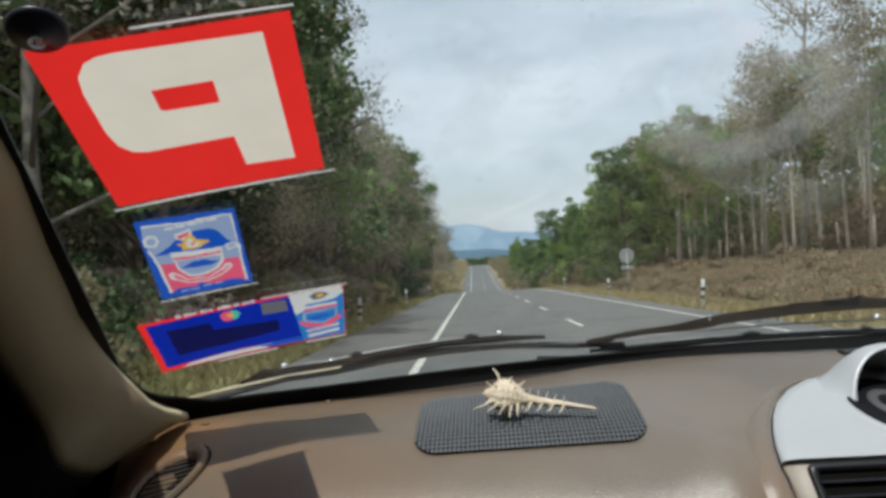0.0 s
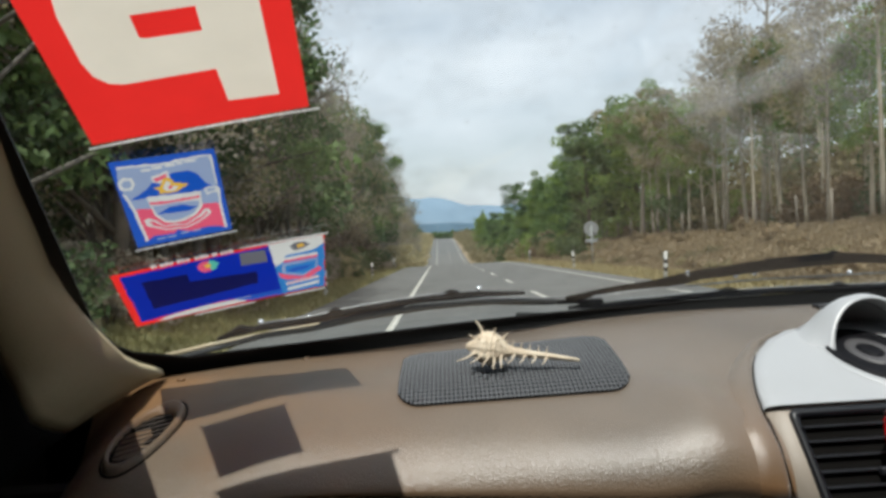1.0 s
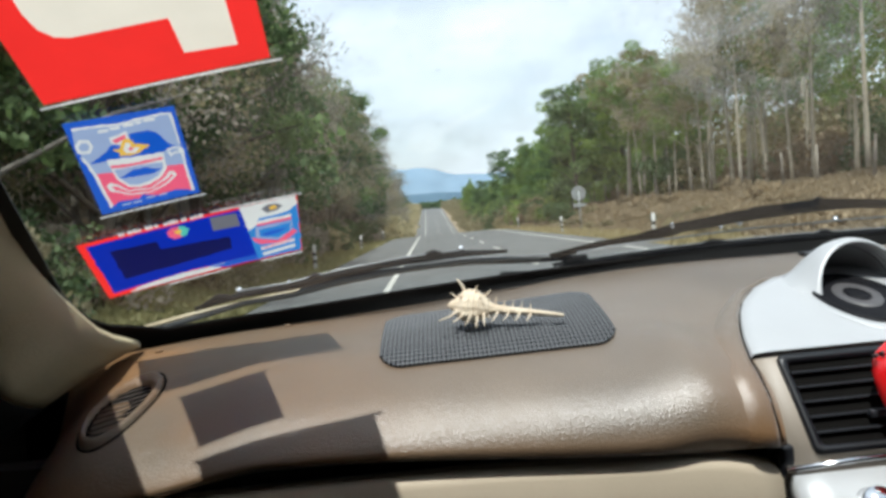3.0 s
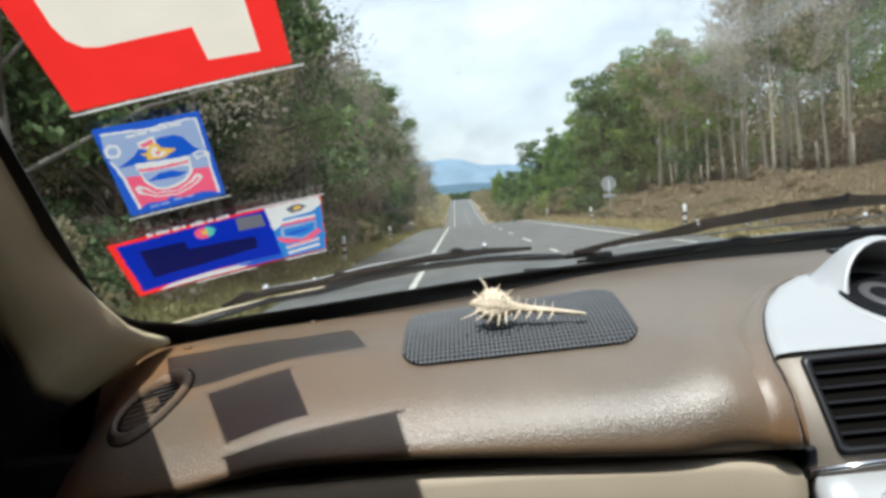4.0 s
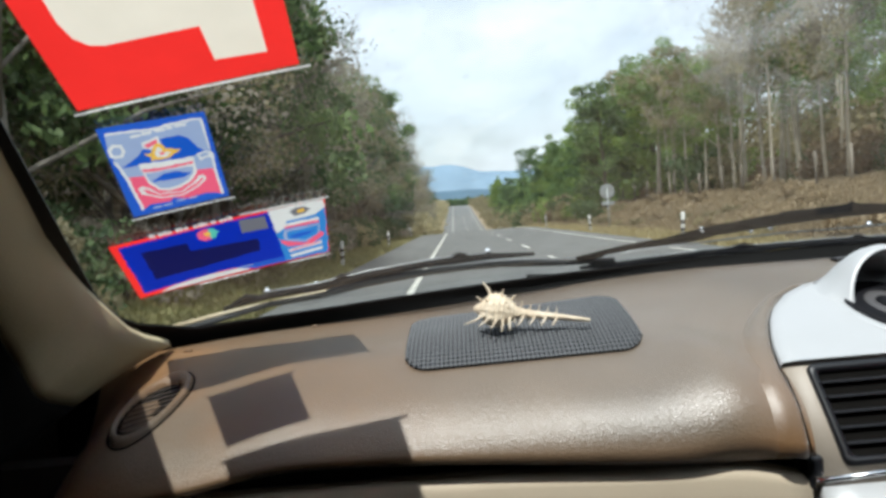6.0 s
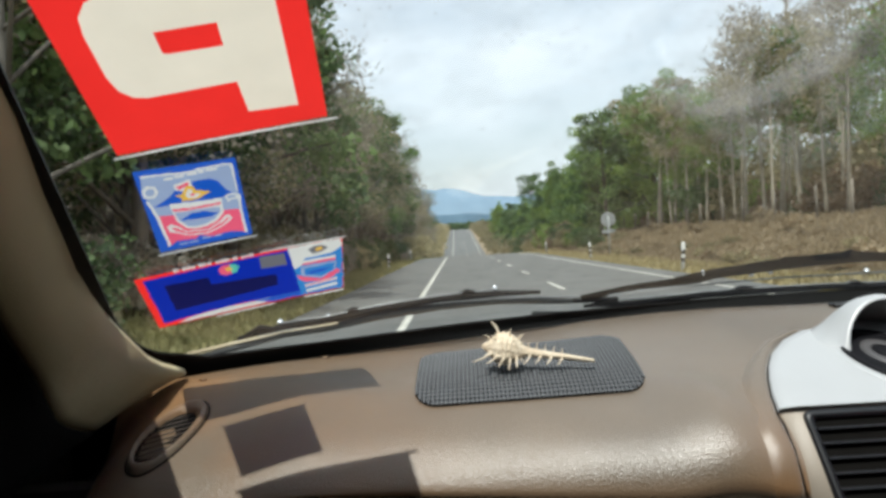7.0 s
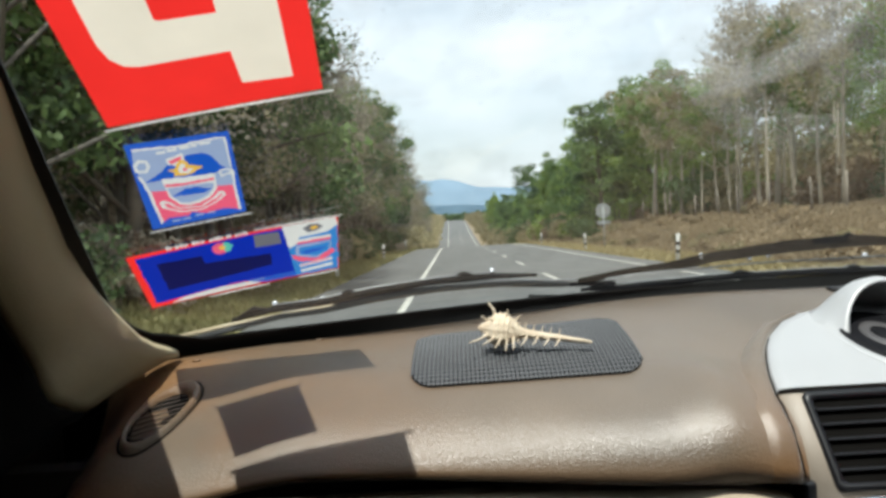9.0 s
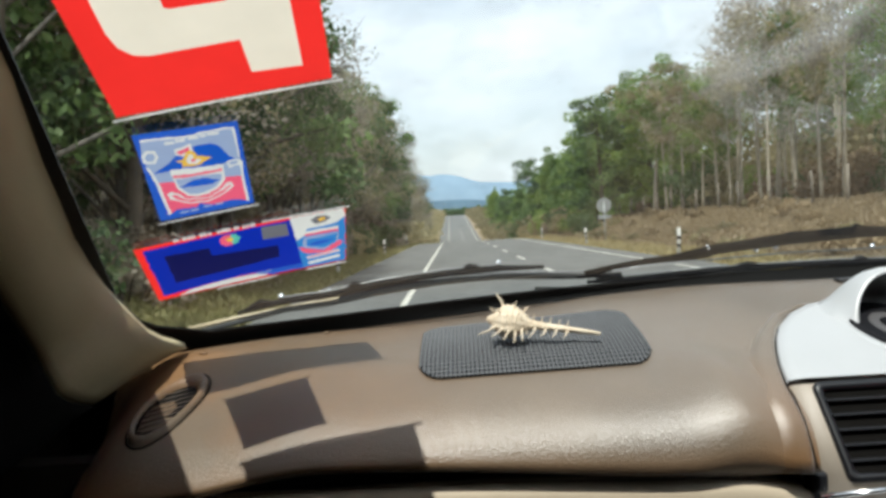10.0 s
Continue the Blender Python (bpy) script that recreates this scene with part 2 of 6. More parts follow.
    l.new(b.inputs["Base Color"].links[0].from_socket, tint.inputs["A"])
    l.new(tint.outputs["Result"], b.inputs["Base Color"])
    dust = n.new("ShaderNodeMath")          # pale sheen that stands in for sky glare on the vinyl
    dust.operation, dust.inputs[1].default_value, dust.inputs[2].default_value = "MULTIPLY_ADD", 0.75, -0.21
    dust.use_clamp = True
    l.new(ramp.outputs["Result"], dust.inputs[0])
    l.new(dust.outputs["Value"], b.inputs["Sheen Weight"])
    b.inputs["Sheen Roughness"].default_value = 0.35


vary_dash_finish(M_DASH)
M_DASH_LOW = material("lower_dash_vinyl", (0.50, 0.42, 0.315), 0.6, vary=0.12, scale=9, bump=0.12, bump_scale=600)
M_STACK = material("stack_plastic", (0.32, 0.275, 0.228), 0.5, vary=0.08, scale=15, bump=0.15, bump_scale=500)
M_PILLAR = material("pillar_trim", (0.37, 0.31, 0.185), 0.75, vary=0.08, scale=12, bump=0.25, bump_scale=600)
M_DARK = material("black_plastic", (0.018, 0.018, 0.02), 0.45, vary=0.3, scale=30, bump=0.1, bump_scale=500)
M_LOUVRE = material("louvre_black", (0.022, 0.023, 0.027), 0.35, vary=0.2, scale=30)
M_VENT = material("vent_black", (0.007, 0.0075, 0.010), 0.4, vary=0.3, scale=30)
M_SLAT = material("dark_brown_slat", (0.065, 0.048, 0.036), 0.5, vary=0.2, scale=30)
# near-black for rubber and hidden walls, and for shade put into recesses
M_SHADE_BLACK = material("black_and_shade", (0.006, 0.0055, 0.005), 0.95, vary=0.3, scale=30, spec=0.1)
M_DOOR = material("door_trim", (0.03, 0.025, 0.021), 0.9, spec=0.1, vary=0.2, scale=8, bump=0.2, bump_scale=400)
M_LINING = material("roof_lining", (0.15, 0.14, 0.125), 0.95, vary=0.06, scale=10, bump=0.3, bump_scale=900)
M_CARPET = material("carpet", (0.05, 0.045, 0.04), 0.95, vary=0.3, scale=40, bump=0.5, bump_scale=700)
M_FRIT = material("black_frit", (0.008, 0.008, 0.009), 0.5, vary=0.2, scale=30)
M_SILVER = material("silver_paint", (0.445, 0.452, 0.460), 0.44, metal=0.3, vary=0.05, scale=14, bump=0.05, bump_scale=900)
M_SILVER_DULL = material("hood_silver", (0.42, 0.44, 0.46), 0.38, metal=0.5, vary=0.06, scale=20)
M_CHROME = material("chrome", (0.75, 0.76, 0.78), 0.15, metal=1.0, vary=0.05, scale=30)
M_DIAL = material("gauge_face", (0.008, 0.008, 0.010), 0.6, vary=0.4, scale=40, spec=0.12)
M_LINER = material("hood_liner_grey", (0.34, 0.34, 0.34), 0.55, vary=0.1, scale=30)
M_RING = material("dial_ring_grey", (0.075, 0.072, 0.075), 0.5, vary=0.2, scale=40)
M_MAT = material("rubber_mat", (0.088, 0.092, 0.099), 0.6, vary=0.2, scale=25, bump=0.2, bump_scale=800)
# sheet colour blackened to stand for the shade between the ribs
M_MAT_SHADE = material("mat_hole_shade", (0.004, 0.004, 0.005), 0.9, vary=0.2, scale=25, spec=0.1)
M_SHELL = material("sea_shell", (0.66, 0.585, 0.46), 0.6, vary=0.18, scale=110, bump=0.55, bump_scale=500, dark=(0.50, 0.385, 0.26))
M_RED = print_material("sticker_red", (0.84, 0.030, 0.026))
M_CREAM = print_material("sticker_cream", (0.77, 0.70, 0.59))
M_BLUE = print_material("sticker_blue", (0.003, 0.022, 0.36))
M_MIDBLUE = print_material("print_mid_blue", (0.020, 0.092, 0.47))
M_MOUNT = print_material("print_hill_blue", (0.010, 0.085, 0.47))
M_SEA = print_material("print_sea_blue", (0.035, 0.20, 0.52))
M_SKYBLUE = print_material("print_pale_blue", (0.28, 0.35, 0.52))
M_PINK = print_material("print_pink", (0.72, 0.10, 0.18))
M_WHITE = print_material("print_white", (0.62, 0.62, 0.60))
M_YELLOW = print_material("print_yellow", (0.70, 0.42, 0.06))
M_NAVY = print_material("print_navy", (0.005, 0.007, 0.075))
M_GREY = print_material("print_grey", (0.14, 0.14, 0.16))
M_TEAL = print_material("print_teal", (0.10, 0.45, 0.35))
# white translucent ink stands in for the glint on clear film edges
M_FILM = print_material("film_edge_glint", (0.92, 0.93, 0.90), 0.6, 0.15)
M_CUP = material("dark_rubber_cup", (0.012, 0.012, 0.02), 0.4, vary=0.3, scale=30)
M_WIPER = material("wiper_metal", (0.010, 0.010, 0.012), 0.75, vary=0.35, scale=40, bump=0.2, bump_scale=300, spec=0.12)
# pale strips in this grey stand in for highlights along the wiper metal
M_GLINT = material("wiper_edge_glint", (0.27, 0.275, 0.28), 0.4, metal=0.4, vary=0.4, scale=60)
M_RUBBER = material("wiper_rubber", (0.016, 0.016, 0.016), 0.6, vary=0.3, scale=40)
M_TAN = material("dusty_wiper_rail", (0.42, 0.34, 0.22), 0.4, vary=0.25, scale=50)
M_RIVET = material("rivet", (0.75, 0.76, 0.78), 0.25, metal=0.8, vary=0.1, scale=50)
M_GLASS = glass_material("windshield_glass")
M_FRESH_RED = material("glossy_red_plastic", (0.62, 0.010, 0.012), 0.18, vary=0.05, scale=20, coat=0.5)

M_ROAD = material("asphalt", (0.140, 0.140, 0.135), 0.85, vary=0.22, scale=0.9, bump=0.5, bump_scale=90, dark=(0.100, 0.100, 0.097))
M_PAINT = material("road_paint", (0.62, 0.60, 0.54), 0.7, vary=0.22, scale=4, bump=0.3, bump_scale=80)
M_POST = material("post_white", (0.70, 0.69, 0.65), 0.6, vary=0.12, scale=12)
M_POST_BLACK = material("post_black", (0.02, 0.02, 0.02), 0.6, vary=0.2, scale=12)
M_SIGN = material("sign_back_grey", (0.36, 0.38, 0.38), 0.5, metal=0.4, vary=0.12, scale=6)
M_BARK_PALE = material("pale_bark", (0.42, 0.37, 0.29), 0.9, vary=0.3, scale=3, bump=0.6, bump_scale=30, random_tint=0.25)
M_BARK_GREY = material("grey_bark", (0.15, 0.135, 0.115), 0.9, vary=0.3, scale=3, bump=0.6, bump_scale=30, random_tint=0.25)
M_BARK_DARK = material("dark_bark", (0.10, 0.08, 0.06), 0.9, vary=0.3, scale=3, bump=0.6, bump_scale=30, random_tint=0.2)
M_FENCE = material("weathered_fence_wood", (0.22, 0.19, 0.155), 0.9, vary=0.3, scale=6, random_tint=0.2)
L_GREEN = leaf_material("green_leaves", (0.135, 0.215, 0.075), (0.26, 0.36, 0.135), 0.55)
L_DARK = leaf_material("dark_green_leaves", (0.055, 0.095, 0.04), (0.14, 0.195, 0.085), 0.45)
L_BRIGHT = leaf_material("bright_green_leaves", (0.15, 0.23, 0.05), (0.30, 0.38, 0.11), 0.55)
L_OLIVE = leaf_material("dry_olive_leaves", (0.25, 0.22, 0.125), (0.44, 0.38, 0.225), 0.60)
L_GREYBROWN = leaf_material("grey_brown_leaves", (0.28, 0.245, 0.195), (0.52, 0.46, 0.375), 0.62)
L_RUST = leaf_material("rusty_leaves", (0.19, 0.14, 0.09), (0.31, 0.235, 0.15), 0.4)
L_DRYGRASS = leaf_material("dry_grass_blades", (0.27, 0.205, 0.125), (0.42, 0.335, 0.215), 0.35)
L_STRAW = leaf_material("straw_grass_blades", (0.30, 0.25, 0.12), (0.44, 0.37, 0.20), 0.4)
L_GRASS = leaf_material("roadside_grass_blades", (0.215, 0.205, 0.085), (0.34, 0.305, 0.145), 0.42)


M_GROUND = material("verge_earth_and_grass", (0.29, 0.225, 0.145), 0.95, vary=0.3, scale=0.6, bump=0.8, bump_scale=14)


# haze of distance is mixed into these hill colours, paler further off
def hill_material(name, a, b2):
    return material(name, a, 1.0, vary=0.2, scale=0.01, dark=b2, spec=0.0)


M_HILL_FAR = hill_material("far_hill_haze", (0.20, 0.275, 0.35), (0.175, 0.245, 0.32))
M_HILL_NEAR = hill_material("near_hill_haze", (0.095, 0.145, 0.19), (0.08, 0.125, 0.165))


# ---- building helpers ----
def mesh_of(name, verts, faces, mat, smooth=False):
    me = bpy.data.meshes.new(name)
    me.from_pydata([tuple(v) for v in verts], [], faces)
    me.materials.append(mat)
    if smooth:
        me.shade_smooth()
    me.update()
    return me


def thing(name, label, category, group="", kind="", place=(0, 0, 0)):
    ob = new(name)
    ob.empty_display_size = 0.05
    ob.location = place
    return tagged(ob, label, category, group, kind)


def under(ob, parent):
    ob.parent = parent
    return ob


def part(name, bm, mat, parent, label="", smooth=True):
    """One bmesh, in world coordinates, as ONE mesh object under a thing or a part."""
    me = bpy.data.meshes.new(name)
    bmesh.ops.recalc_face_normals(bm, faces=bm.faces)
    bm.to_mesh(me)
    bm.free()
    me.materials.append(mat)
    if smooth:
        me.shade_smooth()
    ob = new(name, me)
    if parent is not None:
        place = Vector((0, 0, 0))
        up = parent
        while up is not None:
            place += up.location
            up = up.parent
        me.transform(Matrix.Translation(-place))
        ob.parent = parent
    return tagged(ob, label)


def box_bm(lo, hi, bevel=0.0, segs=2, m=None):
    bm = bmesh.new()
    bmesh.ops.create_cube(bm, size=1)
    lo, hi = Vector(lo), Vector(hi)
    for v in bm.verts:
        v.co = Vector([(lo[i] + hi[i]) / 2 + v.co[i] * (hi[i] - lo[i]) for i in range(3)])
    if bevel:
        bmesh.ops.bevel(bm, geom=bm.edges, offset=bevel, segments=segs, profile=0.5, affect="EDGES")
    if m is not None:
        bm.transform(m)
    return bm


def tube_bm(points, radii, sides=8, flat=1.0, bm=None, cap=True):
    """A tapered tube along points; flat < 1 squashes it along its second axis."""
    bm = bm or bmesh.new()
    points = [Vector(p) for p in points]
    if isinstance(radii, (int, float)):
        radii = [radii] * len(points)
    rings, side = [], None
    for i, p in enumerate(points):
        d = (points[min(i + 1, len(points) - 1)] - points[max(i - 1, 0)]).normalized()
        ref = Vector((0, 0, 1)) if abs(d.z) < 0.9 else Vector((1, 0, 0))
        a = d.cross(ref).normalized()
        b = a.cross(d).normalized()
        rings.append([bm.verts.new(p + radii[i] * (a * math.cos(2 * math.pi * k / sides) + flat * b * math.sin(2 * math.pi * k / sides)))
                      for k in range(sides)])
    for r, s in zip(rings, rings[1:]):
        for k in range(sides):
            bm.faces.new((r[k], r[(k + 1) % sides], s[(k + 1) % sides], s[k]))
    if cap:
        bm.faces.new(rings[0][::-1])
        bm.faces.new(rings[-1])
    return bm


def sheet_bm(rows, thick=None):
    """A grid of points as a surface; thick: a vector by which a second skin is set off, with closed rims."""
    bm = bmesh.new()
    top = [[bm.verts.new(p) for p in row] for row in rows]
    h, w = len(rows), len(rows[0])
    for i in range(h - 1):
        for j in range(w - 1):
            bm.faces.new((top[i][j], top[i][j + 1], top[i + 1][j + 1], top[i + 1][j]))
    if thick is not None:
        low = [[bm.verts.new(Vector(p) + Vector(thick)) for p in row] for row in rows]
        for i in range(h - 1):
            for j in range(w - 1):
                bm.faces.new((low[i][j], low[i + 1][j], low[i + 1][j + 1], low[i][j + 1]))
        rim = ([(0, j) for j in range(w)] + [(i, w - 1) for i in range(1, h)] + [(h - 1, j) for j in range(w - 2, -1, -1)]
               + [(i, 0) for i in range(h - 2, 0, -1)])
        for (a, b), (c, d) in zip(rim, rim[1:] + rim[:1]):
            bm.faces.new((top[a][b], low[a][b], low[c][d], top[c][d]))
    return bm


# ---- the car's own surfaces ----
MID = 0.42                                # the car's middle line


def glass_z(x, y):
    return 1.718 - 0.528 * y - 0.175 * (x - MID) ** 2


DASH = [(0.6240, 1.0995), (0.6255, 1.1035), (0.6290, 1.1080), (0.6345, 1.1140), (0.6420, 1.1208), (0.6520, 1.1282), (0.6640, 1.1356), (0.6780, 1.1425),
        (0.6900, 1.1475), (0.7040, 1.1525), (0.7200, 1.1573)]


def dash_z(y):
    for (a, b), (c, d) in zip(DASH, DASH[1:]):
        if y <= c:
            return b + (d - b) * (y - a) / (c - a)
    return 1.1573 + 0.265 * (y - 0.72)


def step_to(v, a, b):
    k = min(1.0, max(0.0, (v - a) / (b - a)))
    return k * k * (3 - 2 * k)


def side_drop(x, y):
    """The dash top falls away towards the door."""
    return (0.016 * step_to(-x, 0.14, 0.27) + 12.0 * max(0.0, -x - 0.288) ** 2) * (1 - step_to(y, 0.72, 0.80))


def top_z(x, y):
    """The dash top: behind the brow it flattens out, a little higher towards the middle of the car."""
    if y <= 0.72:
        return dash_z(y)
    rise = 0.10 * step_to(x, -0.15, 0.30)
    return 1.1573 + rise * (y - 0.72) + (0.265 - rise) * 0.05 * (1 - math.exp(-(y - 0.72) / 0.05))


def dash_end(x):
    u = x - MID
    return 0.9746 - 0.0434 * u - 0.1054 * u * u + 0.0406 * u ** 3 - 0.4282 * u ** 4


def rounded(pts, r, n=5):
    """A closed outline in 2D with its corners rounded."""
    out, k = [], len(pts)
    for i in range(k):
        a, b, c = Vector(pts[i - 1]), Vector(pts[i]), Vector(pts[(i + 1) % k])
        p, q = b + (a - b).normalized() * r, b + (c - b).normalized() * r
        for j in range(n + 1):
            s = j / n
            out.append(tuple((1 - s) ** 2 * p + 2 * s * (1 - s) * b + s * s * q))
    return out


def build_car_shell():
    shell = thing("car_cabin", "beige and dark car cabin shell closed round the seats", "car cabin", kind="structure")
    # dark door sides, windows closed up to cut light except the far front one
    for x0, x1 in ((-0.46, -0.42), (1.26, 1.30)):
        near_side = x0 < 0
        for name, lo, hi in (("door_panel", (x0, -2.2, 0.03), (x1, 1.0, 1.05)),
                             ("upper_side", (x0, -2.2, 1.0 if near_side else 1.48), (x1, -0.05 if near_side else 0.10, 1.64)),
                             ("window_blank", (x0, -1.95, 1.05), (x1, -0.60, 1.50)),
                             ("rear_post", (x0, -2.2, 1.05), (x1, -1.95, 1.50))):
            part(name, box_bm(lo, hi, 0.008), M_DOOR, shell)
        if not near_side:
            pane = part("door_glass", box_bm((x0 + 0.015, -0.60, 1.05), (x0 + 0.019, 0.32, 1.48)), M_GLASS, shell, "clear side window", smooth=False)
            pane.visible_shadow = False
        # corner panel under the pillar; the near one also fills the window against light
        back = -0.06 if near_side else 0.30
        rows = [[(x0 + 0.02 + d, y, 1.04), (x0 + 0.02 + d, y, glass_z(x0 + 0.02, y) - 0.03)] for y in np.linspace(back, 1.0, 9) for d in (0,)]
        part("sail_panel", sheet_bm(rows, (0.015, 0, 0)), M_DOOR, shell)
    part("cabin_floor", box_bm((-0.42, -2.2, 0.20), (1.26, 0.99, 0.35), 0.005), M_CARPET, shell)
    # unseen rear, closed without a window to keep the cabin dark
    part("rear_panel", box_bm((-0.46, -2.26, 0.03), (1.30, -2.2, 1.72), 0.01), M_DOOR, shell)
    part("firewall", box_bm((-0.46, 0.99, 0.03), (1.30, 1.03, 1.10), 0.005), M_SHADE_BLACK, shell)
    rows = []
    for y in np.linspace(-2.26, -0.02, 8):
        rows.append([(x, y, 1.735 - 0.16 * (x - MID) ** 2 - 0.03 * max(0, -y - 1.4) ** 2) for x in np.linspace(-0.47, 1.31, 13)])
    # roof carried forward, unseen, to cut the sky light on the dash
    for y in np.linspace(0.03, 0.24, 5):
        rows.append([(x, y, glass_z(x, y) - 0.03) for x in np.linspace(-0.47, 1.31, 13)])
    part("roof_lining", sheet_bm(rows, (0, 0, 0.04)), M_LINING, shell)
    return shell


def build_pillar():
    """Rolled trim along the glass edge whose foot flares out over the end of the dash."""
    edge = [Vector((x, y, glass_z(x, y) - 0.008)) for x, y in ((-0.168, -0.02), (-0.185, 0.08), (-0.207, 0.18), (-0.229, 0.28), (-0.250, 0.38), (-0.267, 0.464),
                                                              (-0.2875, 0.531), (-0.3000, 0.580), (-0.3110, 0.620))]
    edge += [Vector(p) for p in ((-0.3145, 0.6506, 1.2664), (-0.3154, 0.680, 1.2448), (-0.3133, 0.702, 1.2280), (-0.3060, 0.7135, 1.2134), (-0.3001, 0.7275, 1.1993),
                                 (-0.2955, 0.750, 1.1888), (-0.2910, 0.771, 1.1818), (-0.2885, 0.793, 1.1750))]
    roll = [(0.002, 0.006, 0.0), (-0.003, -0.008, -0.012), (-0.009, -0.018, -0.024), (-0.018, -0.026, -0.033), (-0.028, -0.031, -0.037), (-0.039, -0.034, -0.038), (-0.049, -0.034, -0.034), (-0.100, -0.048, -0.050),
            (-0.150, -0.050, -0.058)]
    foot = [(0.002, 0.003, 0.0), (-0.007, -0.012, -0.003), (-0.021, -0.035, -0.010), (-0.036, -0.056, -0.019), (-0.047, -0.072, -0.027), (-0.056, -0.084, -0.033), (-0.064, -0.094, -0.038), (-0.090, -0.125, -0.058),
            (-0.13, -0.165, -0.09)]
    rows = []
    for i, e in enumerate(edge):
        w = step_to(i, 8.0, 16.0)
        rows.append([e + Vector(a) * (1 - w) + Vector(b) * w for a, b in zip(roll, foot)])
    ob = part("pillar_trim", sheet_bm([row[:6] for row in rows], (-0.006, 0.012, 0.004)), M_PILLAR, None)
    # black strip for the door seal and for the trim's fade into shade
    seal = part("seal_and_shade", sheet_bm([[p + Vector((0.002, -0.002, 0)) for p in row[5:]] for row in rows], (-0.006, 0.012, 0.004)), M_SHADE_BLACK, None)
    # outer skin of the pillar, unseen, added to block sun between glass and door
    rows = []
    for y in np.linspace(-0.06, 1.0, 18):
        x = -0.268 - 0.215 * (y - 0.40)
        rows.append([(x, y, glass_z(x, y) - 0.003), (-0.40, y, glass_z(-0.40, y) - 0.012), (-0.47, y, glass_z(-0.47, y) - 0.04)])
    skin = part("pillar_skin", sheet_bm(rows, (0, 0.002, 0.006)), M_FRIT, None)
    tagged(skin, "black outer skin added over the pillar to block sun", "pillar skin", kind="structure")
    tagged(seal, "black strip behind the pillar trim for the door seal and shade", "door seal", kind="structure")
    tagged(ob, "beige plastic trim over the windscreen pillar", "pillar trim", kind="structure")


def frit_inner(x):
    return 0.969 - 0.25 * (x - MID) ** 2


def build_windshield():
    ws = thing("windshield", "dusty curved windscreen with a black border and stickers", "windscreen", kind="structure")
    rows = []
    for s in np.linspace(0, 1, 25):
        row = []
        for u in np.linspace(0, 1, 33):
            y = 1.0 - 1.03 * s
            xl = -0.255 - 0.215 * (y - 0.40)
            x = xl + (2 * (MID - xl)) * u
            yy = y - 0.22 * (x - MID) ** 2 * (1 - s)
            row.append((x, yy, glass_z(x, yy)))
        rows.append(row)
    g = part("glass_pane", sheet_bm(rows), M_GLASS, ws, "clear dusty glass")
    if g.data.polygons[400].normal.z > 0:
        g.data.flip_normals()                       # the gloss is that of the cabin side
    g.visible_shadow = False
    # the black printed border: a strip along the foot and up the pillar, just inside the glass
    inner = [(-0.251 - 0.235 * (y - 0.426), y) for y in np.linspace(-0.02, 0.72, 16)]
    inner += [(-0.3225, 0.750), (-0.3215, 0.775), (-0.314, 0.796), (-0.300, 0.811)]
    inner += [(x, frit_inner(x) - 0.008 * math.exp(-((x + 0.27) / 0.08) ** 2)) for x in np.linspace(-0.275, 1.12, 40)]
    strip = []
    for i, (x, y) in enumerate(inner):
        a, b = Vector(inner[max(i - 1, 0)]), Vector(inner[min(i + 1, len(inner) - 1)])
        d = (b - a).normalized()
        out = Vector((-d.y, d.x))
        if out.y < 0 and abs(out.x) < 0.5:
            out = -out
        if i < 16:
            out = Vector((-1, 0.1))
            wide = 0.018 + 0.012 * max(0.0, (i - 10) / 6)
        else:
            wide = 0.075
        o = Vector((x, y)) + (out if i < 16 else Vector((-0.5, 0.86)) if i < 20 else Vector((0, 1))) * wide
        strip.append([(x, y, glass_z(x, y) - 0.004), (o.x, o.y, glass_z(o.x, o.y) - 0.004)])
    part("black_border", sheet_bm(strip, (0, 0, -0.002)), M_FRIT, ws, "black printed border band", smooth=False)
    # seam between dash and glass
    rows = [[(x, dash_end(x) - 0.006, top_z(x, dash_end(x)) - 0.012), (x, dash_end(x) + 0.02, top_z(x, dash_end(x)) - 0.03)]
            for x in np.linspace(-0.42, 1.26, 30)]
    part("base_seal", sheet_bm(rows, (0, 0, -0.01)), M_FRIT, ws, "black rubber seal")


